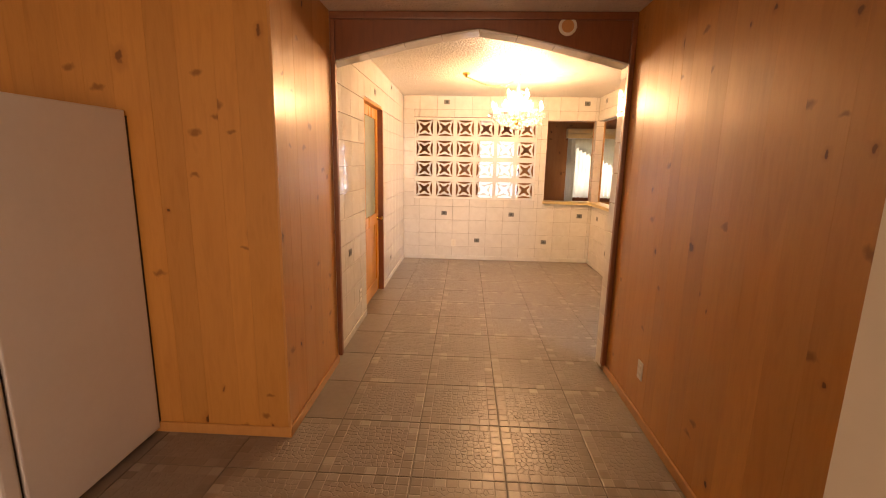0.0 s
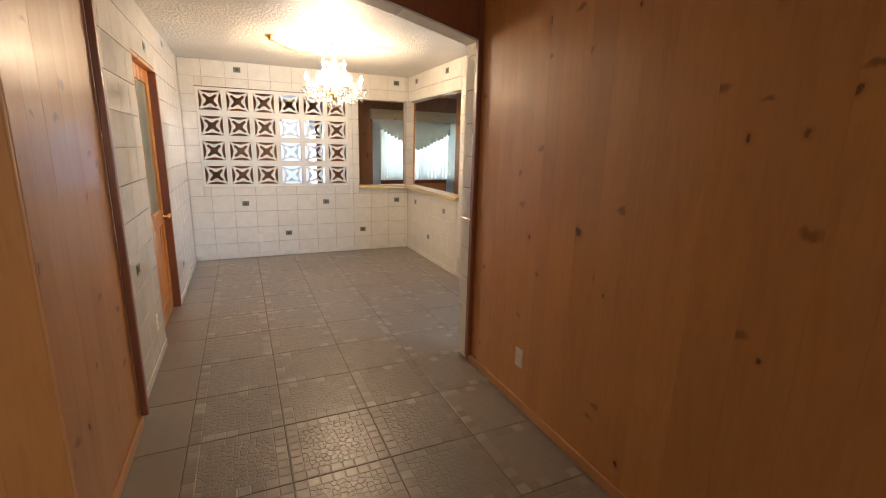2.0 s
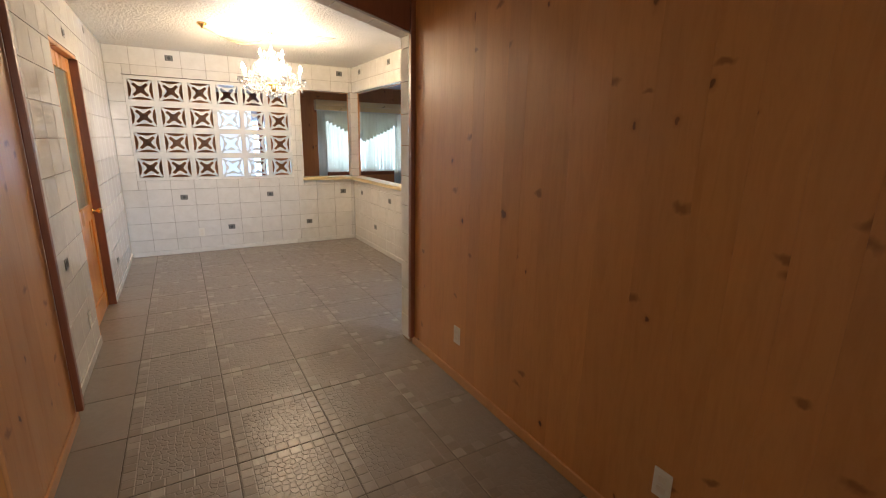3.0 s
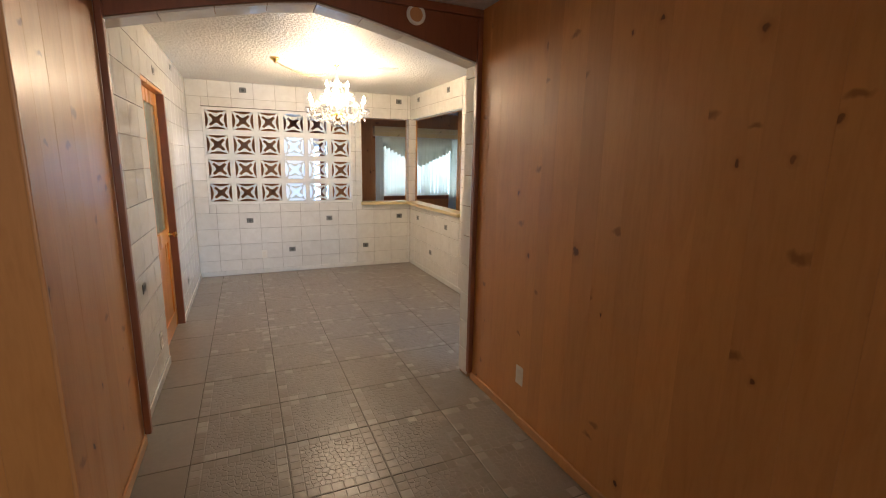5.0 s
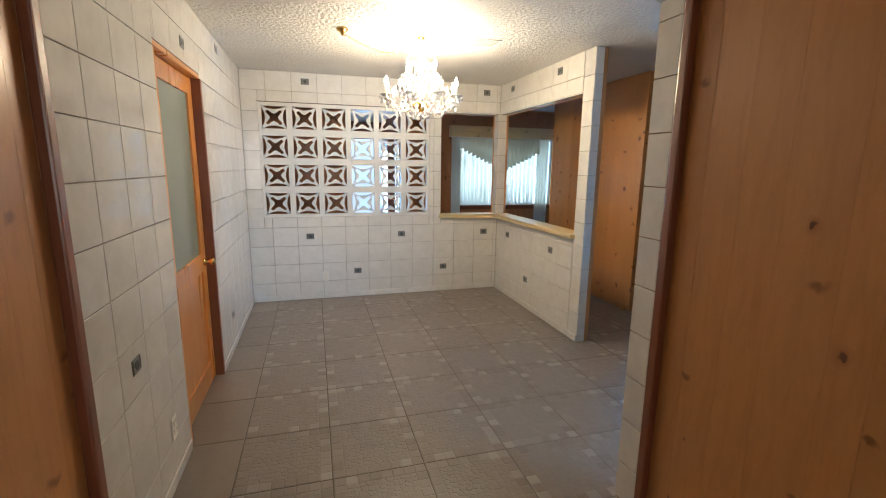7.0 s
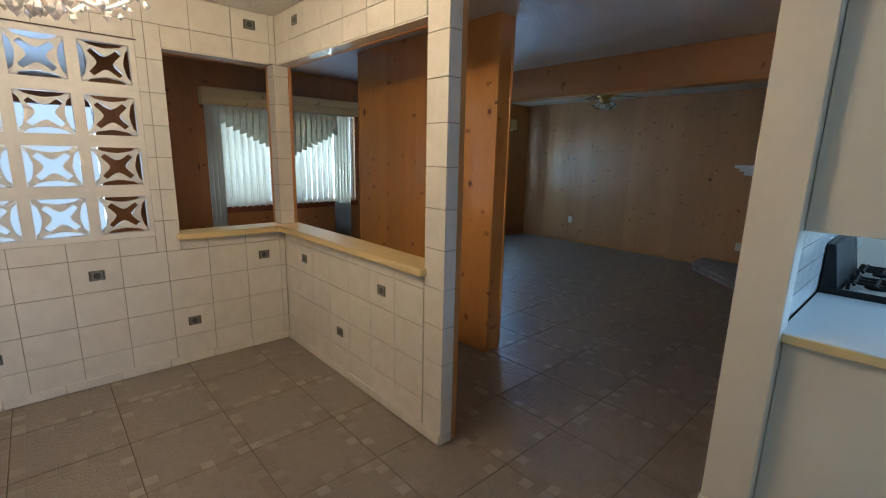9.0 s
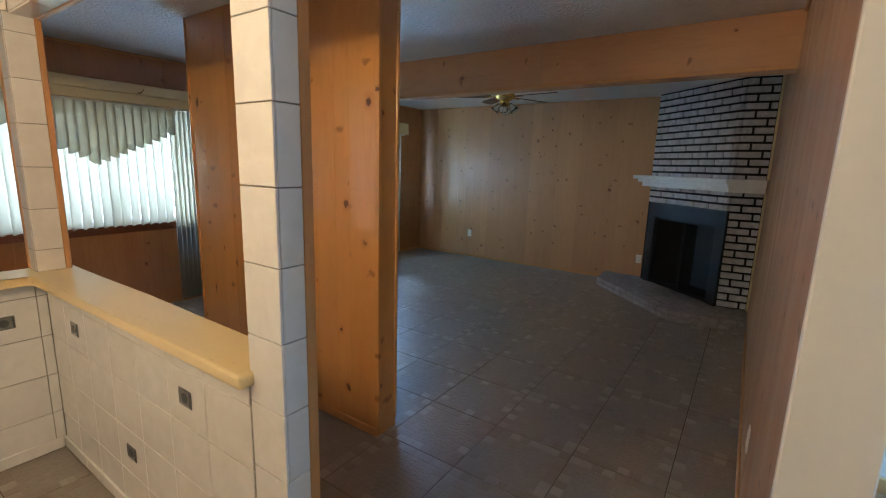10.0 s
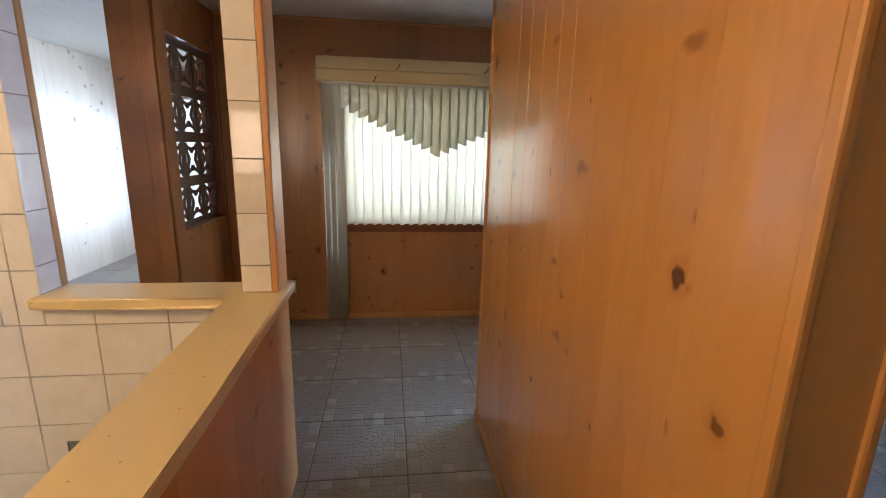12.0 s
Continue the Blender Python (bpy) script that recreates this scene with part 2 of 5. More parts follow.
cap_on = math_node(cap_nt, "MULTIPLY", cap_dot, math_node(cap_nt, "GREATER_THAN", cap_pick.outputs[0], 0.72))
cap_base = cap_nt.nodes["Principled BSDF"].inputs["Base Color"]
cap_nt.links.new(mix(cap_nt, math_node(cap_nt, "MULTIPLY", cap_on, 0.7), cap_base.links[0].from_socket, (0.22, 0.13, 0.05)), cap_base)
CEILING = plain("ceiling_paint", (0.74, 0.72, 0.68), 0.38, vary=0.05, scale=5, bumpy=1.0, bscale=38.0, bdist=0.022)
WALL_CORE = plain("wall_core", (0.30, 0.20, 0.11), 0.8)
DECOR = plain("decor_tile", (0.20, 0.20, 0.185), 0.35, metal=0.3, vary=0.25, scale=60)
DECOR_DARK = plain("decor_relief", (0.08, 0.085, 0.08), 0.4, metal=0.3, vary=0.3, scale=80)
# Darkened to brown so the entry blocks read as a silhouette against light.
BREEZE_BACKLIT = plain("backlit_block", (0.17, 0.11, 0.07), 0.5, vary=0.1, scale=12, bumpy=0.15)
BREEZE = plain("breeze_block", (0.74, 0.72, 0.67), 0.5, vary=0.05, scale=12, bumpy=0.15)
PLASTIC = plain("outlet_plastic", (0.78, 0.75, 0.67), 0.35, vary=0.03)
SLOT = plain("slot_dark", (0.02, 0.02, 0.02), 0.6)
BRASS = plain("brass", (0.75, 0.50, 0.16), 0.2, metal=1.0, vary=0.1)
BLACK = plain("black_metal", (0.010, 0.010, 0.011), 0.45, vary=0.2, spec=0.35)
SOOT = plain("soot", (0.008, 0.008, 0.008), 0.85, vary=0.5)
MORTAR = plain("black_mortar", (0.013, 0.013, 0.013), 0.9, vary=0.3, bumpy=0.5)
BRICK = plain("washed_brick", (0.56, 0.53, 0.54), 0.75, vary=0.22, scale=16, bumpy=0.6)
HEARTH = plain("hearth_brick", (0.27, 0.245, 0.24), 0.7, vary=0.3, scale=14, bumpy=0.5)
FRIDGE = plain("fridge_enamel", (0.70, 0.69, 0.70), 0.42, vary=0.03, scale=3, bumpy=0.15, bscale=220)
FAN_WOOD = pine("fan_wood", (0.20, 0.09, 0.04), (0.15, 0.06, 0.026), (0.08, 0.03, 0.014), 0.4, knots=False)
COUNTER = plain("counter_laminate", (0.72, 0.74, 0.76), 0.26, vary=0.03, rvar=0.0)


def see_through(name, color, rough=0.0, ior=1.45, weight=1.0):
    m, nt, bsdf = mat(name)
    bsdf.inputs["Base Color"].default_value = (*color, 1)
    bsdf.inputs["Roughness"].default_value, bsdf.inputs["IOR"].default_value = rough, ior
    bsdf.inputs["Transmission Weight"].default_value = weight
    return m


GLASS = see_through("clear_glass", (1, 1, 1))
# Grey-green base stands in for reflections and light behind the pane.
FROST_LIT = see_through("patterned_glass_lit", (0.42, 0.48, 0.40), 0.12, 1.45, 0.35)
# Crystal is half diffuse white, so the bulbs' glare sits in its colour.
CRYSTAL = see_through("crystal", (1, 0.98, 0.95), 0.06, 1.6, 0.5)


def vane_fabric():
    m, nt, bsdf = mat("vane_fabric")
    v = coords(nt, (1, 1, 0.02))
    n = noise_tex(nt, v, 240, 2)
    col = ramp(nt, n, [(0.3, (0.74, 0.72, 0.63)), (0.7, (0.81, 0.79, 0.70))])
    nt.links.new(col, bsdf.inputs["Base Color"])
    bsdf.inputs["Roughness"].default_value = 0.6
    tr = nt.nodes.new("ShaderNodeBsdfTranslucent")
    nt.links.new(col, tr.inputs[0])
    ms = nt.nodes.new("ShaderNodeMixShader")
    ms.inputs[0].default_value = 0.58
    nt.links.new(bsdf.outputs[0], ms.inputs[1])
    nt.links.new(tr.outputs[0], ms.inputs[2])
    nt.links.new(ms.outputs[0], nt.nodes["Material Output"].inputs[0])
    return m


VANE = vane_fabric()


def glow(name, color, strength):
    m, nt, bsdf = mat(name)
    bsdf.inputs["Base Color"].default_value = (*color, 1)
    bsdf.inputs["Emission Color"].default_value = (*color, 1)
    bsdf.inputs["Emission Strength"].default_value = strength
    return m


BULB = glow("lit_bulb", (1.0, 0.78, 0.48), 480.0)


# ---- building helpers ----
def box(bm, x0, x1, y0, y1, z0, z1):
    vs = [bm.verts.new(p) for p in ((x0, y0, z0), (x1, y0, z0), (x1, y1, z0), (x0, y1, z0), (x0, y0, z1), (x1, y0, z1), (x1, y1, z1), (x0, y1, z1))]
    for f in ((3, 2, 1, 0), (4, 5, 6, 7), (0, 1, 5, 4), (1, 2, 6, 5), (2, 3, 7, 6), (3, 0, 4, 7)):
        bm.faces.new([vs[i] for i in f])
    return vs


def prism(bm, pts, z0, z1):
    """An upright prism over a plan polygon, counter-clockwise."""
    lo = [bm.verts.new((x, y, z0)) for x, y in pts]
    hi = [bm.verts.new((x, y, z1)) for x, y in pts]
    n = len(pts)
    bm.faces.new(lo[::-1])
    bm.faces.new(hi)
    for i in range(n):
        bm.faces.new((lo[i], lo[(i + 1) % n], hi[(i + 1) % n], hi[i]))


def soften(bm, w, seg=1):
    bmesh.ops.bevel(bm, geom=list(bm.edges), offset=w, segments=seg, affect="EDGES", profile=0.6)


def mesh_of(bm, name, material, smooth=False):
    me = bpy.data.meshes.new(name)
    bmesh.ops.recalc_face_normals(bm, faces=list(bm.faces))
    bm.to_mesh(me)
    bm.free()
    me.materials.append(material)
    if smooth:
        me.shade_smooth()
    return me


def part(name, bm, material, parent=None, label="", smooth=False):
    ob = new(name, mesh_of(bm, name, material, smooth) if isinstance(bm, bmesh.types.BMesh) else bm)
    if parent:
        ob.parent = parent
    if label:
        ob["label"] = label
    return ob


def cuboid(name, x0, x1, y0, y1, z0, z1, material, parent=None, label="", edge=0.0, seg=1):
    bm = bmesh.new()
    box(bm, x0, x1, y0, y1, z0, z1)
    if edge:
        soften(bm, edge, seg)
    return part(name, bm, material, parent, label)


def lathe(bm, profile, seg=24, at=(0, 0, 0)):
    """A turned shape from (radius, z) pairs."""
    rings = []
    for r, z in profile:
        rings.append([bm.verts.new((at[0] + r * math.cos(2 * math.pi * i / seg), at[1] + r * math.sin(2 * math.pi * i / seg), at[2] + z)) for i in range(seg)])
    for a, b in zip(rings, rings[1:]):
        for i in range(seg):
            bm.faces.new((a[i], a[(i + 1) % seg], b[(i + 1) % seg], b[i]))
    bm.faces.new(rings[0][::-1])
    bm.faces.new(rings[-1])


def tube(bm, pts, r, seg=8):
    """A round bar along points."""
    rings = []
    pts = [Vector(p) for p in pts]
    for i, p in enumerate(pts):
        d = (pts[min(i + 1, len(pts) - 1)] - pts[max(i - 1, 0)]).normalized()
        a = d.orthogonal().normalized() if abs(d.z) > 0.95 else d.cross(Vector((0, 0, 1))).normalized()
        b = d.cross(a)
        rings.append([bm.verts.new(p + r * (a * math.cos(2 * math.pi * k / seg) + b * math.sin(2 * math.pi * k / seg))) for k in range(seg)])
    for a, b in zip(rings, rings[1:]):
        for k in range(seg):
            bm.faces.new((a[k], a[(k + 1) % seg], b[(k + 1) % seg], b[k]))
    bm.faces.new(rings[0][::-1])
    bm.faces.new(rings[-1])


def empty(name, x, y, z, turn=0, **tags):
    ob = new(name)
    ob.matrix_world = pose(x, y, z, 0, 0, turn)
    return tagged(ob, **tags)


def structure(ob, label, category):
    return tagged(ob, label, category, kind="structure")


CEIL = 2.47
HALL_R, HALL_L, DIN_L, DIN_R, FAR = 1.12, -0.885, -0.91, 1.967, 6.965
LIV_E, NORTH, LIV_S, FRONT_W = 7.80, 9.08, 4.0, 2.25
DIV_X, DIV_Y0, DIV_Y1 = 3.01, 5.705, 7.51
DIV_E = 3.151

# ---- floor, ceilings ----
floor = structure(cuboid("floor", -3.0, 8.2, -2.9, 12.6, -0.12, -0.004, FLOOR_GROUT), "taupe stoneware mosaic floor tiles with dark grout", "floor")
structure(cuboid("ceiling", -3.0, 8.2, -2.9, 12.6, CEIL, CEIL + 0.12, CEILING), "white textured plaster ceiling", "ceiling")

# ---- walls: cores, with planks or tiles laid on them ----
PLANK_T = 0.014


def wall(name, boxes, label, category="wall", material=None):
    bm = bmesh.new()
    for b in boxes:
        box(bm, *b)
    return structure(part(name, bm, material or WALL_CORE), label, category)


plank_jobs, tile_jobs = [], []


def planks(parent, x, y, turn, length, z0=0.0, z1=CEIL, holes=(), seed=1, width=0.145, wood=None):
    """Upright pine boards along a wall's face; local x runs along the face, -y is the face's outward side."""
    plank_jobs.append((parent, x, y, turn, length, z0, z1, holes, seed, width, wood or PINE))


def tiles(parent, x, y, turn, length, first, pitch, z0=0.0, z1=CEIL, holes=(), rows=True):
    """Glazed tiles along a wall's face, upright joints at first + k * pitch from its start."""
    tile_jobs.append((parent, x, y, turn, length, first, pitch, z0, z1, holes))


PT = PLANK_T
# hall
w = wall("wall_hall_right", [(HALL_R + PT, 1.25, 0.50, 3.36, 0, CEIL)], "knotty pine board wall of the hall")
planks(w, HALL_R, 3.24, -90, 2.72, seed=3)
w = wall("wall_hall_front", [(-3.0, HALL_L - PT, FRONT_W + PT, 2.40, 0, CEIL)], "knotty pine board wall beside the fridge")
planks(w, -2.9, FRONT_W, 0, 2.015, seed=5)
w = wall("wall_hall_return", [(-1.03, HALL_L - PT, 2.40, 3.24, 0, CEIL)], "knotty pine return wall leading to the arch")
planks(w, HALL_L, FRONT_W, 90, 0.95, seed=8)
wall("wall_hall_left", [(-3.0, -2.9, -2.9, 2.40, 0, CEIL)], "plain painted wall", material=WHITE_PAINT)
# Out of view; the opening is added to hold the hall's lamp.
wall("wall_hall_back", [(-2.9, -1.2, -2.9, -2.78, 0, CEIL), (0.6, 1.25, -2.9, -2.78, 0, CEIL), (-1.2, 0.6, -2.9, -2.78, 0, 0.8), (-1.2, 0.6, -2.9, -2.78, 2.2, CEIL)], "plain painted wall with an opening added for the hall's light", material=WHITE_PAINT)
wall("wall_hall_near", [(1.12, 1.25, -2.78, 0.39, 0, CEIL)], "plain painted wall", material=WHITE_PAINT)

# arch between hall and dining room
ARCH_Y0, ARCH_Y1, AX0, AX1 = 3.215, 3.36, HALL_L, 1.10


def arch_z(x):
    u = abs((x - 0.105) / 0.985)
    return 2.15 + 0.21 * max(0.0, 1 - u ** 1.25)


bm = bmesh.new()
xs = [AX0 + (AX1 - AX0) * i / 40 for i in range(41)]
ring = []
for y in (ARCH_Y0 + 0.012, ARCH_Y1):
    ring.append(([bm.verts.new((x, y, arch_z(x) + 0.006)) for x in xs], [bm.verts.new((x, y, CEIL)) for x in xs]))
for i in range(40):
    (a, b), (c, d) = ring
    bm.faces.new((a[i], a[i + 1], b[i + 1], b[i]))
    bm.faces.new((c[i + 1], c[i], d[i], d[i + 1]))
    bm.faces.new((a[i + 1], a[i], c[i], c[i + 1]))
header = structure(part("wall_arch", bm, WALL_CORE), "pine header with a low pointed arch", "wall")
box_pts = bmesh.new()
ring = []
for y in (ARCH_Y0, ARCH_Y0 + 0.0115):
    ring.append(([box_pts.verts.new((x, y, arch_z(x) + 0.012)) for x in xs], [box_pts.verts.new((x, y, CEIL - 0.05)) for x in xs]))
for i in range(40):
    (a, b), (c, d) = ring
    box_pts.faces.new((a[i], a[i + 1], b[i + 1], b[i]))
    box_pts.faces.new((c[i + 1], c[i], d[i], d[i + 1]))
    box_pts.faces.new((a[i + 1], a[i], c[i], c[i + 1]))
part("panel", box_pts, PINE_DARK, header, "reddish-brown stained pine panel")
cuboid("moulding", AX0, HALL_R - 0.002, ARCH_Y0 - 0.018, ARCH_Y0 + 0.011, CEIL - 0.049, CEIL - 0.002, PINE_DARK, header, edge=0.006, seg=2)
for x0, x1 in ((AX0 + 0.001, AX0 + 0.034), (AX1 - 0.016, HALL_R - 0.002)):
    cuboid("post_trim", x0, x1, ARCH_Y0 - 0.02, ARCH_Y0 + 0.022, 0.05, CEIL - 0.05, PINE_DARK, header, edge=0.007, seg=2)
# glazed tiles lining the arch
n_seg = 8
for k in range(n_seg):
    xa, xb = AX0 + (AX1 - AX0) * k / n_seg + 0.002, AX0 + (AX1 - AX0) * (k + 1) / n_seg - 0.002
    bm = bmesh.new()
    za, zb = arch_z(xa), arch_z(xb)
    vs = []
    for y in (ARCH_Y0 + 0.002, ARCH_Y1 + 0.004):
        vs.append([bm.verts.new(p) for p in ((xa, y, za - 0.004), (xb, y, zb - 0.004), (xb, y, zb + 0.006), (xa, y, za + 0.006))])
    a, b = vs
    bm.faces.new(a)
    bm.faces.new(b[::-1])
    for i in range(4):
        bm.faces.new((a[(i + 1) % 4], a[i], b[i], b[(i + 1) % 4]))
    part("tile", bm, TILE, header)
jamb = wall("wall_arch_jamb", [(AX1 - 0.002, HALL_R + PT, 3.241, 3.352, 0, CEIL)], "narrow jamb of the arch faced with white tiles")
for k in range(11):
    z0 = 0.1 + 0.208 * k - 0.104
    cuboid("tile", AX1 - 0.012, AX1 - 0.003, 3.24, 3.362, max(0.02, z0) + 0.002, min(2.15, z0 + 0.208) - 0.002, TILE, jamb, edge=0.0015)
    cuboid("tile", AX1 - 0.011, 1.249, 3.353, 3.362, max(0.02, z0) + 0.002, z0 + 0.206, TILE, jamb, edge=0.0015)

# dining room
DT = 0.009
dl = wall("wall_dining_left", [(-1.05, DIN_L - DT, 3.25, 4.30, 0, CEIL), (-1.05, DIN_L - DT, 5.20, 7.10, 0, CEIL), (-1.05, DIN_L - DT, 4.30, 5.20, 2.09, CEIL)], "white glazed tile wall with grey accent tiles", material=GROUT)
tiles(dl, DIN_L, 3.25, 90, 3.71, 0.048, 0.2591, holes=((1.05, 1.95, 0, 2.09),))
OP0, OP1, SILL, OPT = 1.235, 1.945, 0.945, 2.14
GX0, GX1, GZ0, GZ1 = -0.748, 1.092, 0.945, 2.155
df = wall("wall_dining_far", [(-1.05, GX0, FAR + DT, 7.10, 0, CEIL), (GX0, GX1, FAR + DT, 7.10, 0, GZ0), (GX0, GX1, FAR + DT, 7.10, GZ1, CEIL), (GX1, OP0, FAR + DT, 7.10, 0, CEIL),
                             (OP0, OP1, FAR + DT, 7.10, 0, SILL - 0.03), (OP0, OP1, FAR + DT, 7.10, OPT, CEIL), (OP1, 2.066, FAR + DT, 7.10, 0, CEIL)], "white glazed tile wall with a pierced block screen and an opening", material=GROUT)
tiles(df, DIN_L, FAR, 0, 2.877, 0.2434, 0.2591, holes=((GX0 - DIN_L, GX1 - DIN_L, GZ0, GZ1), (OP0 - DIN_L, 5, SILL - 0.03, OPT)))
RY0, RY1, RYO0, RYO1 = 5.075, FAR, 5.225, FAR - 0.001
dr = wall("wall_dining_right", [(DIN_R + DT, 2.066, RYO0, RYO1, 0, SILL - 0.03), (DIN_R + DT, 2.066, RYO0, RYO1, OPT, CEIL), (DIN_R + DT, 2.066, RY0 + DT, RYO0, 0, CEIL)], "white glazed tile half wall with an opening above", material=GROUT)
tiles(dr, DIN_R, FAR, -90, FAR - RYO0, 0.219, 0.2525, holes=((-1, FAR - RYO0, SILL - 0.03, OPT),))
# caps on the half walls
def cap(name, pts, z, t=0.044):
    bm = bmesh.new()
    prism(bm, pts, z - t, z)
    soften(bm, 0.016, 4)
    return structure(part(name, bm, CAP), "cream laminate cap on the half wall", "sill")


cap("sill_dining", [(OP0 - 0.02, FAR - 0.045), (1.90, FAR - 0.045), (DIN_R - 0.045, FAR - 0.10), (DIN_R - 0.045, RYO0 - 0.02), (2.112, RYO0 - 0.02), (2.112, 6.2), (2.112, 7.12), (OP0 - 0.02, 7.12)], SILL + 0.004)

# living room and passage
planks(dr, 2.066 + PT, RY0 + 0.021, 90, 1.92, 0, SILL - 0.035, seed=21)
ws = wall("wall_living_south", [(2.57, 7.95, 3.875, LIV_S - PT, 0, CEIL)], "pale knotty pine board wall towards the kitchen, cool daylight in its colour")
planks(ws, 7.80, LIV_S, 180, 5.22, seed=31, wood=PALE_LIT_PINE)
cuboid("end_board", 2.535, 2.569, 3.835, LIV_S + 0.004, 0.09, CEIL - 0.001, WHITE_PAINT, ws, "white painted board closing the wall's end", edge=0.004)
cuboid("end_base", 2.522, 2.569, 3.825, LIV_S + 0.01, 0, 0.09, WHITE_PAINT, ws, edge=0.004)
we = wall("wall_living_east", [(LIV_E + PT, 7.95, 3.86, 9.2, 0, CEIL)], "pale knotty pine board wall of the living room, cool daylight in its colour")
planks(we, LIV_E, 9.08, -90, 5.1, seed=41, wood=PALE_LIT_PINE)
WIN1, WIN2, WZ0, WZ1 = (2.15, 3.90), (5.20, 7.05), 0.865, 2.0
wn_boxes = [(1.1, WIN1[0], NORTH + PT, 9.24, 0, CEIL), (WIN1[1], WIN2[0], NORTH + PT, 9.24, 0, CEIL), (WIN2[1], 7.95, NORTH + PT, 9.24, 0, CEIL)]
for a, b in (WIN1, WIN2):
    wn_boxes += [(a, b, NORTH + PT, 9.24, 0, WZ0), (a, b, NORTH + PT, 9.24, WZ1, CEIL)]
wnorth = wall("wall_north", wn_boxes, "knotty pine board wall with two windows")
planks(wnorth, 1.2, NORTH, 0, 6.6, holes=((WIN1[0] - 1.2, WIN1[1] - 1.2, WZ0, WZ1), (WIN2[0] - 1.2, WIN2[1] - 1.2, WZ0, WZ1)), seed=51, wood=DIM_PINE)
wd = wall("wall_divider", [(DIV_X + PT, DIV_E, DIV_Y0 + PT, DIV_Y1 - PT, 0, CEIL)], "free-standing divider wall of glossy orange knotty pine, lightened as if lit")
planks(wd, DIV_X, DIV_Y1, -90, DIV_Y1 - DIV_Y0, seed=61, wood=GLOSS_LIT_PINE)
planks(wd, DIV_E + PT, DIV_Y0, 90, DIV_Y1 - DIV_Y0, seed=62, wood=GLOSS_LIT_PINE)
planks(wd, DIV_X + 0.022, DIV_Y0, 0, 0.12, seed=63, wood=GLOSS_LIT_PINE)
planks(wd, DIV_E, DIV_Y1, 180, 0.15, seed=64, wood=GLOSS_LIT_PINE)
for x in (DIV_X - 0.003, DIV_E - 0.005):
    cuboid("corner_trim", x, x + 0.022, DIV_Y0 - 0.006, DIV_Y0 + 0.02, 0.05, CEIL - 0.001, GLOSS_LIT_PINE, wd, edge=0.006, seg=2)
beam = structure(cuboid("beam", 4.76, 4.88, LIV_S, NORTH, 2.15, CEIL - 0.001, WALL_CORE), "boxed pine ceiling beam", "beam")
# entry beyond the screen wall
# Core and boards are both coloured dark for the shade they stand in.
wscr = wall("wall_screen", [(0.95, 1.18, 8.15, 8.28, 0, CEIL), (1.06, 1.18, 8.28, 9.08, 0, 0.94), (1.06, 1.18, 8.28, 9.08, 2.15, CEIL), (1.06, 1.18, 9.05, 9.08, 0.94, 2.15)], "pine partition with a pierced block screen, darkened to look shaded", material=PINE_DARK)
planks(wscr, 0.95, 8.15 - PT, 0, 0.23, seed=71, wood=SHADED_PINE)
planks(wscr, 1.18 + PT, 8.16, 90, 0.92, holes=((0.12, 0.89, 0.94, 2.15),), seed=72, wood=SHADED_PINE)
went = wall("wall_entry_west", [(-1.1, -0.95 - PT, 7.1, 12.4, 0, CEIL)], "knotty pine wall of the entry, strong daylight painted into its boards")
planks(went, -0.95, 7.1, 90, 5.3, seed=73, wood=DAYLIT_PINE)
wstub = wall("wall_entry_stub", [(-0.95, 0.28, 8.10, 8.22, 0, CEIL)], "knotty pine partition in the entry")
planks(wstub, -0.95, 8.10 - PT, 0, 1.23, seed=74, wood=SHADED_PINE)
wall("wall_entry_north", [(-1.1, -0.7, 12.2, 12.4, 0, CEIL), (1.3, 1.6, 12.2, 12.4, 0, CEIL), (-0.7, 1.3, 12.2, 12.4, 0, 0.06), (-0.7, 1.3, 12.2, 12.4, 2.1, CEIL)], "pine wall with an opening", material=PINE_DARK)
# Unseen wall; its opening is made up for the lamp on the west wall.
wall("wall_entry_east", [(1.3, 1.42, 9.24, 9.8, 0, CEIL), (1.3, 1.42, 11.4, 12.2, 0, CEIL), (1.3, 1.42, 9.8, 11.4, 0, 0.5), (1.3, 1.42, 9.8, 11.4, 2.15, CEIL)], "pine wall with an opening", material=PINE_DARK)
bm = bmesh.new()
box(bm, -3.0, 3.5, 13.4, 13.45, -0.5, 4.0)
structure(part("backdrop", bm, glow("bright_outdoors", (0.62, 0.82, 1.0), 1.7)), "bright hazy daylight outside the entry", "backdrop")
# kitchen shell
wall("wall_kitchen_south", [(1.25, 3.55, 0.40, 0.52, 0, CEIL), (5.15, 5.4, 0.40, 0.52, 0, CEIL), (3.55, 5.15, 0.40, 0.52, 0, 1.05), (3.55, 5.15, 0.40, 0.52, 2.1, CEIL)], "white painted kitchen wall with a window opening", material=WHITE_PAINT)
wall("wall_kitchen_east", [(5.3, 5.4, 0.52, 3.875, 0, CEIL)], "white painted kitchen wall", material=WHITE_PAINT)
wall("wall_kitchen_west", [(1.2505, 1.262, 0.52, 3.35, 0, CEIL)], "white painted kitchen wall", material=WHITE_PAINT)

# baseboards
def base(name, x0, x1, y0, y1, h, material):
    return structure(cuboid(name, x0, x1, y0, y1, 0, h, material, edge=0.004), "narrow baseboard along the wall", "baseboard")


base("baseboard", HALL_R - 0.014, HALL_R - 0.0005, 0.53, 3.215, 0.06, PINE_TRIM)
base("baseboard", -2.9, HALL_L + 0.014, FRONT_W - 0.014, FRONT_W - 0.0005, 0.06, PINE_TRIM)
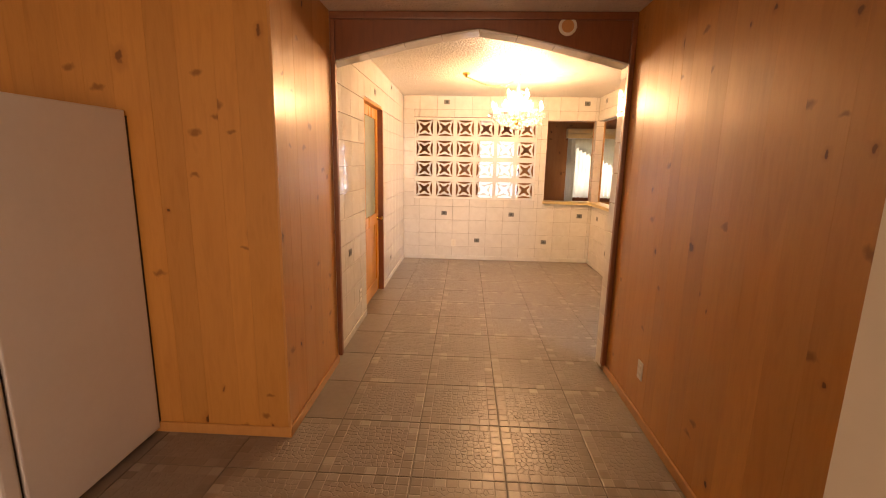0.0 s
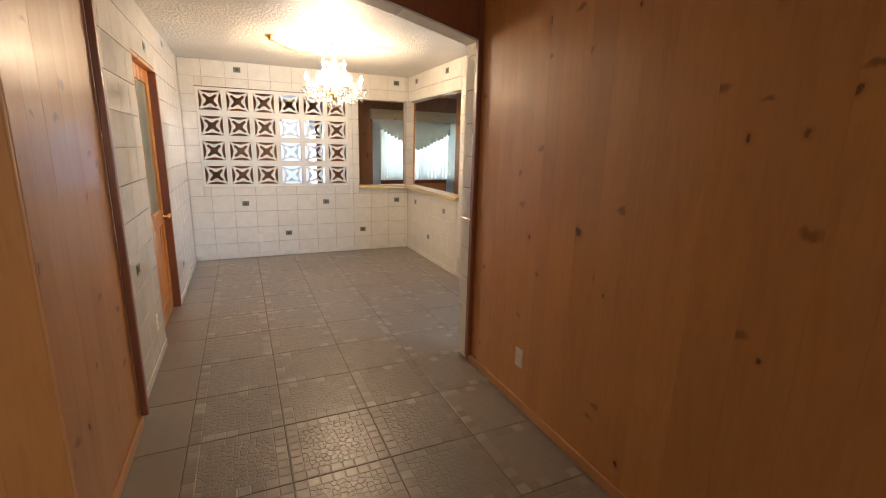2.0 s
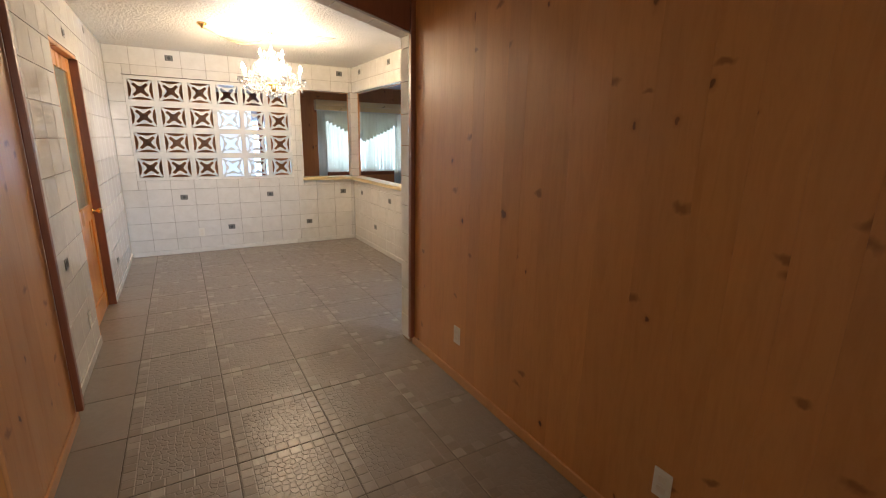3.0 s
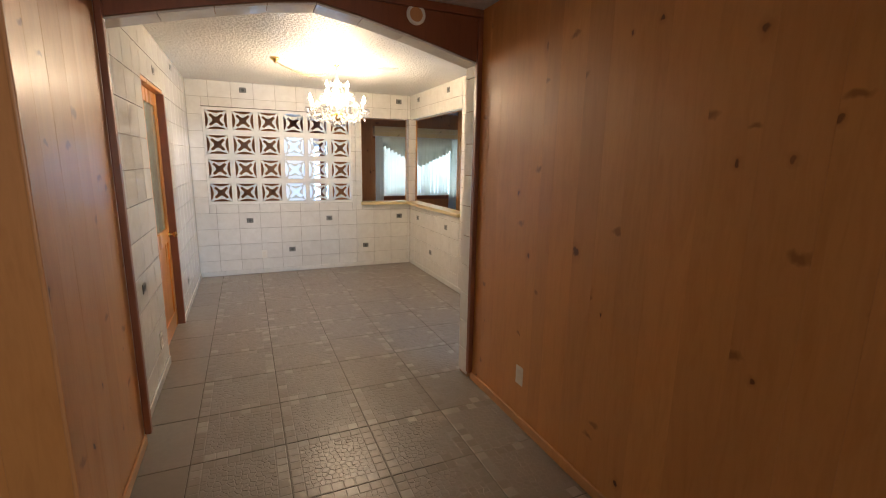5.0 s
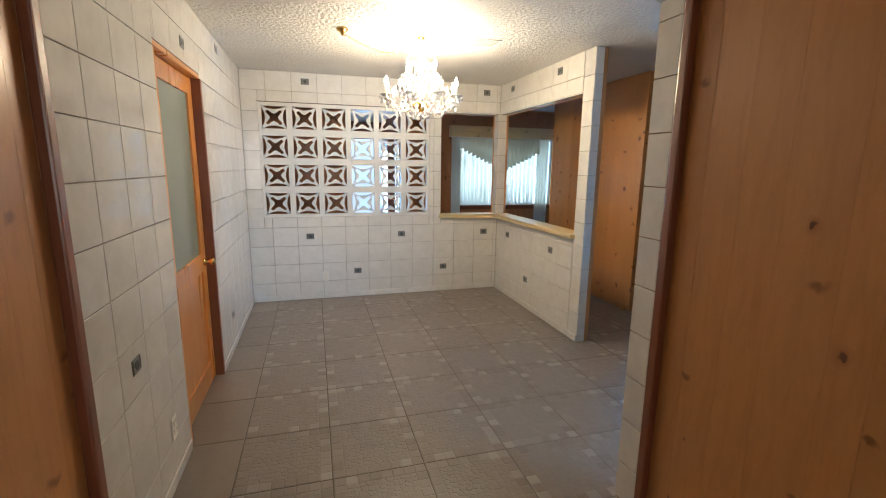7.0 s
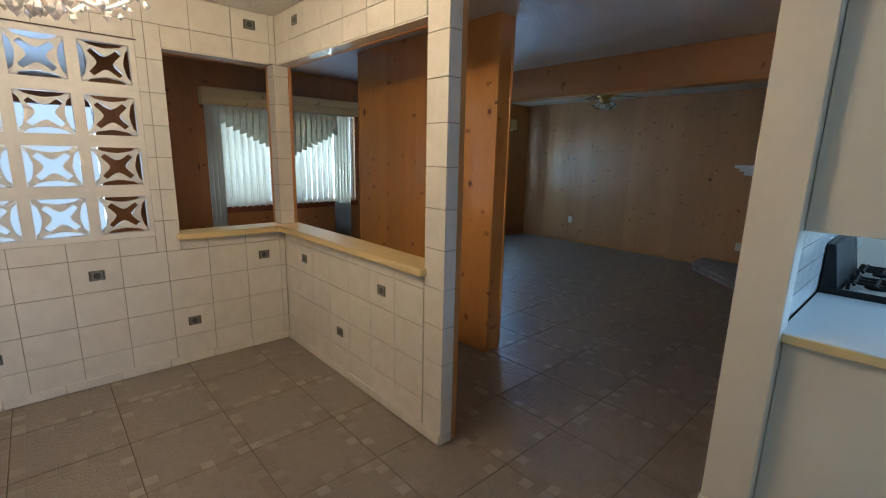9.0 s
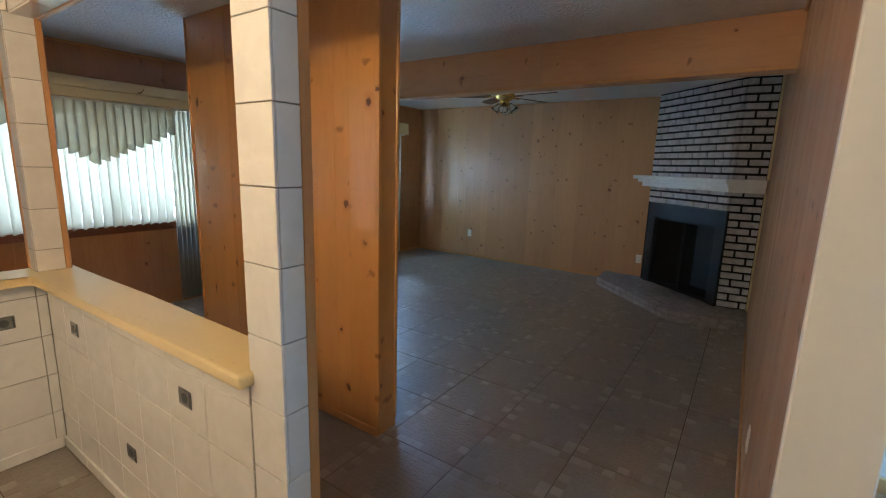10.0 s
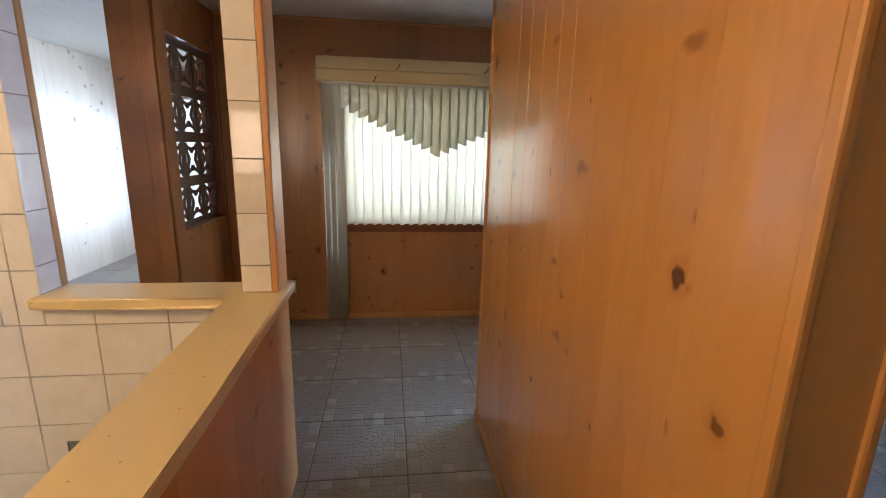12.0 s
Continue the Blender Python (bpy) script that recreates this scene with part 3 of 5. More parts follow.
base("baseboard", HALL_L + 0.0005, HALL_L + 0.014, FRONT_W, 3.19, 0.06, PINE_TRIM)
base("baseboard", LIV_E - 0.014, LIV_E - 0.0005, 5.75, NORTH, 0.05, PINE_TRIM)
base("baseboard", 2.58, 6.26, LIV_S + 0.0005, LIV_S + 0.014, 0.05, PINE_TRIM)
base("baseboard", 1.2, LIV_E, NORTH - 0.014, NORTH - 0.0005, 0.05, PINE_TRIM)
base("baseboard", DIV_X - 0.014, DIV_X - 0.0005, DIV_Y0, DIV_Y1, 0.05, PINE_TRIM)


def tile_base(name, x, y, turn, length):
    """A skirting of short glazed pieces along a tiled wall."""
    b = structure(empty(name, x, y, 0, turn), "white glazed skirting tiles along the wall", "baseboard")
    n = max(1, round(length / 0.30))
    for k in range(n):
        bm = bmesh.new()
        box(bm, k * length / n + 0.0015, (k + 1) * length / n - 0.0015, -0.012, -0.0006, 0.002, 0.062)
        soften(bm, 0.003)
        part("tile", bm, TILE, b)


tile_base("baseboard", DIN_L, 3.37, 90, 0.90)
tile_base("baseboard", DIN_L, 5.22, 90, FAR - 5.235)
tile_base("baseboard", DIN_L + 0.013, FAR, 0, DIN_R - DIN_L - 0.027)
tile_base("baseboard", DIN_R, FAR - 0.001, -90, FAR - RY0 - 0.002)

# ---- reveals and trims of the dining room openings ----
POST_ROWS = [0.055 + 0.2005 * k for k in range(13)]


def strip_tiles(parent, x0, x1, y0, y1, rows):
    for a, b in zip(rows, rows[1:]):
        cuboid("tile", x0, x1, y0, y1, a + 0.0016, b - 0.0016, TILE, parent, edge=0.0015)


rows_open = [SILL + 0.005] + [r for r in POST_ROWS if SILL + 0.03 < r < OPT - 0.03] + [OPT]
rows_full = [0.0] + [r for r in POST_ROWS if r < CEIL - 0.03] + [CEIL - 0.002]
strip_tiles(dr, DIN_R, DIN_R + 0.0085, RY0, RYO0 - 0.001, rows_full)
strip_tiles(dr, DIN_R + 0.010, 2.046, RY0, RY0 + 0.0085, rows_full)
strip_tiles(dr, DIN_R + 0.010, 2.055, RYO0 - 0.001, RYO0 + 0.008, rows_open)
strip_tiles(df, OP0 - 0.008, OP0 + 0.001, FAR + 0.001, 7.075, rows_open)
strip_tiles(df, OP1 + 0.001, 2.055, FAR, FAR + 0.0085, rows_open)
strip_tiles(df, OP1 - 0.001, OP1 + 0.008, FAR + 0.010, 7.075, rows_open)
for k in range(6):
    y0 = RYO0 + 0.001 + k * 0.29
    cuboid("tile", DIN_R + 0.002, 2.055, y0 + 0.0016, y0 + 0.288, OPT - 0.008, OPT + 0.001, TILE, dr, edge=0.0015)
for k in range(3):
    x0 = OP0 + 0.001 + k * 0.2265
    cuboid("tile", x0 + 0.0016, x0 + 0.225, FAR + 0.002, 7.075, OPT - 0.008, OPT + 0.001, TILE, df, edge=0.0015)
cuboid("edge_strip", 2.047, 2.083, RY0 + 0.001, RY0 + 0.02, 0.0, CEIL - 0.002, PINE_TRIM, dr, "pale pine edge strip", edge=0.004)
cuboid("edge_strip", 2.056, 2.082, RYO0 - 0.001, RYO0 + 0.012, SILL + 0.005, OPT, PINE_TRIM, dr, edge=0.004)
cuboid("edge_strip", 2.056, 2.082, FAR - 0.002, FAR + 0.012, SILL + 0.005, OPT, PINE_TRIM, df, edge=0.004)
cuboid("edge_strip", OP0 - 0.009, OP0 + 0.004, 7.076, 7.108, SILL + 0.005, OPT, PINE_TRIM, df, edge=0.004)
cuboid("edge_strip", OP1 - 0.004, OP1 + 0.009, 7.076, 7.108, SILL + 0.005, OPT, PINE_TRIM, df, edge=0.004)
cuboid("edge_strip", OP0, OP1, 7.076, 7.108, OPT - 0.012, OPT + 0.002, PINE_TRIM, df, edge=0.004)
cuboid("edge_strip", 2.056, 2.082, RYO0, FAR, OPT - 0.012, OPT + 0.002, PINE_TRIM, dr, edge=0.004)
planks(df, 2.066, 7.10 + PT, 180, 3.1, 0, CEIL, holes=((2.066 - OP1, 2.066 - OP0, SILL - 0.03, OPT), (2.066 - GX1, 2.066 - GX0, GZ0, GZ1)), seed=81)
planks(df, 2.066 + PT, FAR + 0.012, 90, 0.14, 0, CEIL, seed=82)
planks(dr, 2.066 + PT, RY0 + 0.022, 90, 0.158, SILL - 0.035, CEIL, seed=83)
planks(dr, 2.066 + PT, RYO0, 90, FAR - RYO0, OPT + 0.003, CEIL, seed=84)

# accent tiles set into the tiling
bm = bmesh.new()
box(bm, -0.041, 0.041, -0.0035, 0.0, -0.032, 0.032)
soften(bm, 0.002)
accent_mesh = mesh_of(bm, "accent_tile", DECOR)
bm = bmesh.new()
for r0, r1 in ((0.013, 0.019), (0.0, 0.006)):
    lathe(bm, [(max(r0, 0.001), 0.0), (r1, 0.0), (r1, 0.0016), (max(r0, 0.001), 0.0016)], 14)
for sx in (-1, 1):
    box(bm, sx * 0.034 - 0.003, sx * 0.034 + 0.003, -0.025, 0.025, 0, 0.0012)
for v in bm.verts:
    v.co = Vector((v.co.x, -0.0033 - v.co.z, v.co.y))
relief_mesh = mesh_of(bm, "relief", DECOR_DARK)


def accent(parent, x, y, z, turn):
    a = part("accent_tile", accent_mesh, None, parent, "small grey relief accent tile")
    a.matrix_world = pose(x, y, z, 0, 0, turn)
    r = part("relief", relief_mesh, None, a)


for x, z in ((-0.278, 0.728), (0.758, 0.728), (1.795, 0.728), (0.24, 0.309), (1.275, 0.309), (-0.268, 2.378), (0.758, 2.378), (1.79, 2.378)):
    accent(df, x, FAR - 0.0005, z, 0)
for y, z in ((6.62, 0.733), (5.61, 0.733), (6.112, 0.315), (6.62, 2.379), (5.612, 2.379)):
    accent(dr, DIN_R - 0.0005, y, z, -90)
for y, z in ((3.70, 0.745), (4.82, 2.195), (5.84, 2.395), (5.73, 0.275)):
    accent(dl, DIN_L + 0.0005, y, z, 90)


# ---- pierced block screens ----
def block_mesh():
    """One square block: a rim, and four webs that bend in from the corners round a star-shaped hole."""
    bm = bmesh.new()
    w, h, hw, hh, d = 0.1533, 0.1512, 0.124, 0.115, 0.045
    box(bm, -w, w, -d, d, hh, h)
    box(bm, -w, w, -d, d, -h, -hh)
    box(bm, -w, -hw, -d, d, -hh, hh)
    box(bm, hw, w, -d, d, -hh, hh)
    n = 20
    for q in range(4):
        outer, inner = [], []
        for i in range(n + 1):
            s = -1 + 2 * i / n
            dip = 1 - min(1.0, abs(s) / 0.8) ** 1.4
            outer.append((s * 0.110, 0.119 if abs(s) > 0.81 else 0.103 - 0.018 * dip))
            inner.append((s * 0.058, 0.085 - 0.044 * (1 - abs(s) ** 1.5)))
        quads = []
        for (a, b) in zip(outer, inner):
            quads.append((a, b))
        c, sn = math.cos(q * math.pi / 2), math.sin(q * math.pi / 2)
        sx, sz = (1.0, 1.0) if q % 2 == 0 else (0.95, 1.03)
        rings = []
        for a, b in quads:
            pts = []
            for (px, pz) in (a, b):
                X, Z = px * c - pz * sn, px * sn + pz * c
                pts.append((X * hw / 0.121, Z * hh / 0.121 * 1.0))
            rings.append([bm.verts.new((pts[k][0], yy, pts[k][1])) for k, yy in ((0, -d + 0.004), (1, -d + 0.004), (1, d - 0.004), (0, d - 0.004))])
        for r0, r1 in zip(rings, rings[1:]):
            for k in range(4):
                bm.faces.new((r0[k], r0[(k + 1) % 4], r1[(k + 1) % 4], r1[k]))
        bm.faces.new(rings[0])
        bm.faces.new(rings[-1][::-1])
        corner = [(0.056, 0.086), (0.086, 0.056), (0.114, 0.108), (0.121, 0.121), (0.108, 0.114)]
        lo, hi = [], []
        for px, pz in corner:
            X, Z = (px * c - pz * sn) * hw / 0.121, (px * sn + pz * c) * hh / 0.121
            lo.append(bm.verts.new((X, -d + 0.0042, Z)))
            hi.append(bm.verts.new((X, d - 0.0042, Z)))
        bm.faces.new(lo)
        bm.faces.new(hi[::-1])
        for i in range(5):
            bm.faces.new((lo[i], hi[i], hi[(i + 1) % 5], lo[(i + 1) % 5]))
    return mesh_of(bm, "block", BREEZE)


BLOCK = block_mesh()
BACKLIT_BLOCK = BLOCK.copy()
BACKLIT_BLOCK.materials[0] = BREEZE_BACKLIT


def screen(name, x, y, z, turn, columns, rows, label, block=None, depth=1.0, squeeze=1.0):
    s = empty(name, x, y, z, turn, label=label, category="block screen")
    for i in range(columns):
        for j in range(rows):
            b = part("block", block or BLOCK, None, s)
            b.location = ((0.1533 + 0.3067 * i) * squeeze, 0, 0.1513 + 0.3025 * j)
            b.scale = (squeeze, depth, 1)
    return s


s = screen("block_screen", GX0, FAR + 0.028, GZ0, 0, 6, 4, "white painted pierced concrete block screen with star openings", None, 0.6)
for nm, b in (("rim", (-0.012, 1.852, 1.2105, 1.222)),):
    cuboid(nm, b[0], b[1], -0.031, -0.0275, b[2] + 0.002, b[3] - 0.003, FLOOR_GROUT, s, "thin dark line above the blocks")
screen("block_screen", 1.12, 8.283, 0.94, 90, 3, 4, "pierced block screen in the entry partition, browned to look backlit", BACKLIT_BLOCK, 0.13, 0.833)

# ---- outlets and small fittings ----
bm = bmesh.new()
box(bm, -0.035, 0.035, -0.006, 0, -0.057, 0.057)
soften(bm, 0.004, 2)
plate_mesh = mesh_of(bm, "plate", PLASTIC)
bm = bmesh.new()
box(bm, -0.016, 0.016, -0.0075, -0.006, -0.013, 0.013)
soften(bm, 0.003, 2)
socket_mesh = mesh_of(bm, "socket", WHITE_PAINT)


def outlet(x, y, z, turn, on="pine"):
    o = empty("wall_outlet", x, y, z, turn, label=f"cream plastic outlet plate on the {on} wall", category="outlet", group="outlet plates")
    part("plate", plate_mesh, None, o)
    for dz in (-0.021, 0.021):
        part("socket", socket_mesh, None, o).location = (0, 0, dz)


outlet(HALL_R - 0.001, 2.603, 0.31, -90)
outlet(HALL_R - 0.001, 1.197, 0.30, -90)
outlet(-0.122, FAR - 0.001, 0.263, 0, "tiled")
outlet(DIN_L + 0.001, 4.035, 0.275, 90, "tiled")
outlet(LIV_E - 0.001, 8.008, 0.40, -90)
outlet(LIV_E - 0.001, 5.29, 0.335, -90)
outlet(1.67, NORTH - 0.001, 0.306, 0)
outlet(3.62, LIV_S + 0.001, 0.343, 180)

det = empty("round_cover", 0.675, ARCH_Y0 - 0.001, 2.383, 0, label="round cream cover plate on the arch header", category="cover plate")
bm = bmesh.new()
lathe(bm, [(0.058, 0), (0.058, 0.006), (0.050, 0.012), (0.044, 0.008)], 32)
for v in bm.verts:
    v.co = Vector((v.co.x, -v.co.z, v.co.y))
part("rim", bm, PLASTIC, det)
bm = bmesh.new()
lathe(bm, [(0.040, 0.0085), (0.038, 0.010), (0.001, 0.0105)], 32)
for v in bm.verts:
    v.co = Vector((v.co.x, -v.co.z, v.co.y))
part("disc", bm, PINE_TRIM, det)

vent = empty("ceiling_vent", 1.05, 5.27, CEIL, 0, label="cream metal louvred vent in the ceiling", category="vent")
cuboid("frame", -0.16, 0.16, -0.09, 0.09, -0.008, -0.001, PLASTIC, vent, edge=0.003)
for k in range(9):
    cuboid("slat", -0.135, 0.135, -0.068 + 0.016 * k, -0.062 + 0.016 * k, -0.014, -0.0085, PLASTIC, vent)

# ---- fridge in the hall ----
fr = empty("fridge", -2.02, 1.795, 0, 0, label="white refrigerator beside the knotty pine wall", category="refrigerator")
cuboid("body", -0.40, 0.41, -0.30, 0.435, 0.03, 1.725, FRIDGE, fr, edge=0.008, seg=2)
cuboid("door", -0.40, 0.41, -0.385, -0.315, 0.06, 1.25, FRIDGE, fr, edge=0.012, seg=2)
cuboid("freezer_door", -0.40, 0.41, -0.385, -0.315, 1.262, 1.72, FRIDGE, fr, edge=0.012, seg=2)
cuboid("gasket", -0.385, 0.395, -0.316, -0.299, 0.07, 1.71, SLOT, fr, "dark rubber door gasket")
# Near-black filler for the shade in the gap between fridge and wall.
cuboid("back_panel", -0.38, 0.402, 0.434, 0.455, 0.04, 1.70, SLOT, fr, "black strip painted as the shadowed gap behind the fridge")
for sx in (-0.35, 0.36):
    for sy in (-0.26, 0.38):
        cuboid("foot", sx - 0.02, sx + 0.02, sy - 0.02, sy + 0.02, 0, 0.031, SLOT, fr)
bm = bmesh.new()
tube(bm, [(-0.36, -0.386, 0.75), (-0.36, -0.43, 0.78), (-0.36, -0.43, 1.17), (-0.36, -0.386, 1.20)], 0.012)
part("handle", bm, FRIDGE, fr)

structure(cuboid("trim", HALL_L - 0.002, HALL_L + 0.012, FRONT_W - 0.012, FRONT_W + 0.004, 0.06, CEIL - 0.002, PINE_TRIM, edge=0.005, seg=3), "pale pine corner bead", "trim")

# ---- doorway stub next to the start ----
wall("wall_doorway", [(0.445, HALL_R - 0.001, 0.40, 0.52, 0, CEIL)], "white painted wall end of a doorway", material=WHITE_PAINT)

# ---- dining room side door ----
DY0, DY1, DZ = 4.30, 5.20, 2.09
door = structure(new("door_1"), "orange-stained wooden door with an obscure glass pane", "door")
cuboid("frame", DIN_L - 0.12, DIN_L - 0.002, DY0, DY0 + 0.03, 0, DZ - 0.03, DOOR_WOOD, door, edge=0.004)
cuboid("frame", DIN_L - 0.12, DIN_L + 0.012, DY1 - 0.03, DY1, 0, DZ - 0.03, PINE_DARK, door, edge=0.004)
cuboid("frame", DIN_L - 0.12, DIN_L - 0.002, DY0, DY1, DZ - 0.0295, DZ, DOOR_WOOD, door, edge=0.004)
dx0, dx1 = DIN_L - 0.082, DIN_L - 0.046
a, b = DY0 + 0.034, DY1 - 0.034
cuboid("stile", dx0, dx1, a, a + 0.10, 0.01, DZ - 0.035, DOOR_WOOD, door, edge=0.003)
cuboid("stile", dx0, dx1, b - 0.10, b, 0.01, DZ - 0.035, DOOR_WOOD, door, edge=0.003)
cuboid("rail", dx0, dx1 - 0.001, a + 0.10, b - 0.10, 1.95, DZ - 0.036, DOOR_WOOD, door, edge=0.003)
cuboid("rail", dx0, dx1 - 0.001, a + 0.10, b - 0.10, 0.80, 0.92, DOOR_WOOD, door, edge=0.003)
cuboid("rail", dx0, dx1 - 0.001, a + 0.10, b - 0.10, 0.01, 0.16, DOOR_WOOD, door, edge=0.003)
cuboid("panel", dx0 + 0.01, dx1 - 0.012, a + 0.09, b - 0.09, 0.15, 0.81, DOOR_WOOD, door)
cuboid("pane", dx0 + 0.012, dx1 - 0.014, a + 0.09, b - 0.09, 0.91, 1.96, FROST_LIT, door, "obscure glass pane, greenish reflections put into its colour")
bm = bmesh.new()
lathe(bm, [(0.025, 0), (0.025, 0.006), (0.010, 0.010), (0.010, 0.035), (0.024, 0.045), (0.026, 0.058), (0.015, 0.068)], 20)
for v in bm.verts:
    v.co = Vector((dx1 + v.co.z, b - 0.055 + v.co.x, 0.86 + v.co.y))
part("knob", bm, BRASS, door, "brass door knob", smooth=True)
wall("wall_laundry", [(-2.6, -2.5, 3.0, 7.1, 0, CEIL), (-2.5, -1.05, 3.0, 3.1, 0, CEIL), (-2.5, -1.05, 7.0, 7.1, 0, CEIL)], "plain wall behind the side door", material=WHITE_PAINT)

# ---- chandelier ----
CX, CY = 0.60, 5.30
ch = empty("chandelier", CX, CY, 1.85, 0, label="lit brass chandelier with candle bulbs and crystal drops", category="chandelier")
bm = bmesh.new()
lathe(bm, [(0.012, 0.075), (0.035, 0.09), (0.065, 0.12), (0.074, 0.138), (0.070, 0.148), (0.01, 0.149)], 24)
part("bowl", bm, BRASS, ch, "gold bowl", smooth=True)
bm = bmesh.new()
lathe(bm, [(0.012, 0.1495), (0.022, 0.20), (0.045, 0.24), (0.045, 0.27), (0.018, 0.31), (0.014, 0.38), (0.035, 0.42), (0.035, 0.44), (0.012, 0.50), (0.01, 0.55)], 24)
part("stem", bm, CRYSTAL, ch, "glass stem", smooth=True)


def crystal_mesh(r, h, seg=6):
    bm = bmesh.new()
    lathe(bm, [(0.001, -h), (r, -h * 0.62), (r * 0.8, -h * 0.35), (r * 0.25, 0)], seg)
    return mesh_of(bm, "crystal", CRYSTAL)


DROP, BEAD = crystal_mesh(0.012, 0.038), crystal_mesh(0.009, 0.022)


def crystal(x, y, z, me, parent, name="crystal"):
    c = part(name, me, None, parent)
    c.location = (x, y, z)
    c.rotation_euler[2] = (x * 31 + y * 17 + z * 7) % 3.1
    return c


arm_pts = [(0.03, 0, 0.16), (0.10, 0, 0.09), (0.17, 0, 0.075), (0.23, 0, 0.11), (0.265, 0, 0.15), (0.28, 0, 0.175)]
smooth_pts = []
for p, q in zip(arm_pts, arm_pts[1:]):
    for s in (0.0, 0.5):
        smooth_pts.append(tuple(p[i] + (q[i] - p[i]) * s for i in range(3)))
smooth_pts.append(arm_pts[-1])
bm = bmesh.new()
tube(bm, smooth_pts, 0.007, 8)
ARM = mesh_of(bm, "arm", CRYSTAL, True)
bm = bmesh.new()
lathe(bm, [(0.008, 0), (0.03, 0.004), (0.052, 0.014), (0.050, 0.017), (0.012, 0.008)], 18)
DISH = mesh_of(bm, "drip_dish", CRYSTAL)
bm = bmesh.new()
lathe(bm, [(0.011, 0.005), (0.011, 0.075), (0.006, 0.08)], 12)
CANDLE = mesh_of(bm, "candle", WHITE_GLOSS, True)
bm = bmesh.new()
lathe(bm, [(0.005, 0.08), (0.013, 0.098), (0.014, 0.108), (0.008, 0.128), (0.001, 0.145)], 12)
FLAME = mesh_of(bm, "bulb", BULB, True)
for k in range(8):
    ang = 2 * math.pi * k / 8 + 0.2
    c, sn = math.cos(ang), math.sin(ang)
    arm = part("arm", ARM, None, ch)
    arm.rotation_euler[2] = ang
    for nm, me in (("drip_dish", DISH), ("candle", CANDLE), ("bulb", FLAME)):
        o = part(nm, me, None, arm)
        o.location = (0.28, 0, 0.175)
    for j in range(5):
        th = 2 * math.pi * j / 5
        crystal(0.28 + 0.05 * math.cos(th), 0.05 * math.sin(th), 0.186, DROP, arm)
    for j in range(4):
        crystal(0.075 + 0.05 * j, 0.0, (0.10, 0.078, 0.08, 0.11)[j], BEAD if j % 2 else DROP, arm)
    for j in range(5):
        s = (j + 0.5) / 5
        a2 = ang + s * math.pi / 4
        crystal(0.27 * math.cos(a2), 0.27 * math.sin(a2), 0.18 - 0.08 * math.sin(math.pi * s), BEAD, ch)
    crystal(0.085 * c, 0.085 * sn, 0.10, DROP, ch)
    crystal(0.045 * c, 0.045 * sn, 0.055 + 0.01 * (k % 2), DROP, ch)
    for j in range(7):
        s = (j + 0.5) / 7
        crystal((0.035 + 0.22 * s * s) * c, (0.035 + 0.22 * s * s) * sn, 0.43 - 0.22 * s, BEAD, ch)
for k in range(4):
    ang = math.pi * k / 2 + 0.6
    arm = part("upper_arm", ARM, None, ch)
    arm.matrix_basis = pose(0, 0, 0.16, 0, 0, math.degrees(ang)) @ Matrix.Diagonal((0.5, 0.5, 0.9, 1))
    for nm, me in (("drip_dish", DISH), ("candle", CANDLE), ("bulb", FLAME)):
        o = part(nm, me, None, arm)
        o.matrix_basis = pose(0.28, 0, 0.175) @ Matrix.Diagonal((1.9, 1.9, 1.05, 1))
# Rings of drops added to thicken the white glare round the bulbs.
for n, r, z in ((26, 0.215, 0.245), (22, 0.165, 0.31), (16, 0.115, 0.375), (12, 0.07, 0.44), (30, 0.26, 0.155), (18, 0.15, 0.12), (8, 0.06, 0.06)):
    for k in range(n):
        a2 = 2 * math.pi * k / n + z * 9
        crystal(r * math.cos(a2), r * math.sin(a2), z + 0.006 * (k % 3), DROP, ch)
crystal(0, 0, 0.085, crystal_mesh(0.022, 0.07, 8), ch, "finial")


def chain(pts, parent, step=0.028):
    bm = bmesh.new()
    dist, flip = 0.0, 0
    for p, q in zip(pts, pts[1:]):
        p, q = Vector(p), Vector(q)
        d = (q - p)
        n = max(1, round(d.length / step))
        for i in range(n):
            c = p + d * (i + 0.5) / n
            u = d.normalized()
            side = u.orthogonal().normalized()
            if flip % 2:
                side = u.cross(side)
            flip += 1
            loop = [c + u * 0.016 * math.cos(t) + side * 0.009 * math.sin(t) for t in [2 * math.pi * k / 8 for k in range(9)]]
            tube(bm, loop, 0.0022, 5)
    return part("chain", bm, BRASS, parent, "brass swag chain")


chain([(0, 0, 0.55), (0, 0, 0.605)], ch)
swag = []
for i in range(13):
    s = i / 12
    swag.append((-0.583 * s, -0.053 * s, 0.605 - 0.02 - 0.42 * s * (1 - s) * (1.15 - 0.5 * s)))
chain(swag, ch)
bm = bmesh.new()
lathe(bm, [(0.03, 0.619), (0.03, 0.610), (0.012, 0.600), (0.006, 0.580)], 16)
part("ceiling_hook", bm, BRASS, ch, smooth=True)
bm = bmesh.new()
lathe(bm, [(0.04, 0.619), (0.04, 0.605), (0.018, 0.590), (0.007, 0.570)], 16, (-0.583, -0.053, 0))
part("ceiling_hook", bm, BRASS, ch, smooth=True)

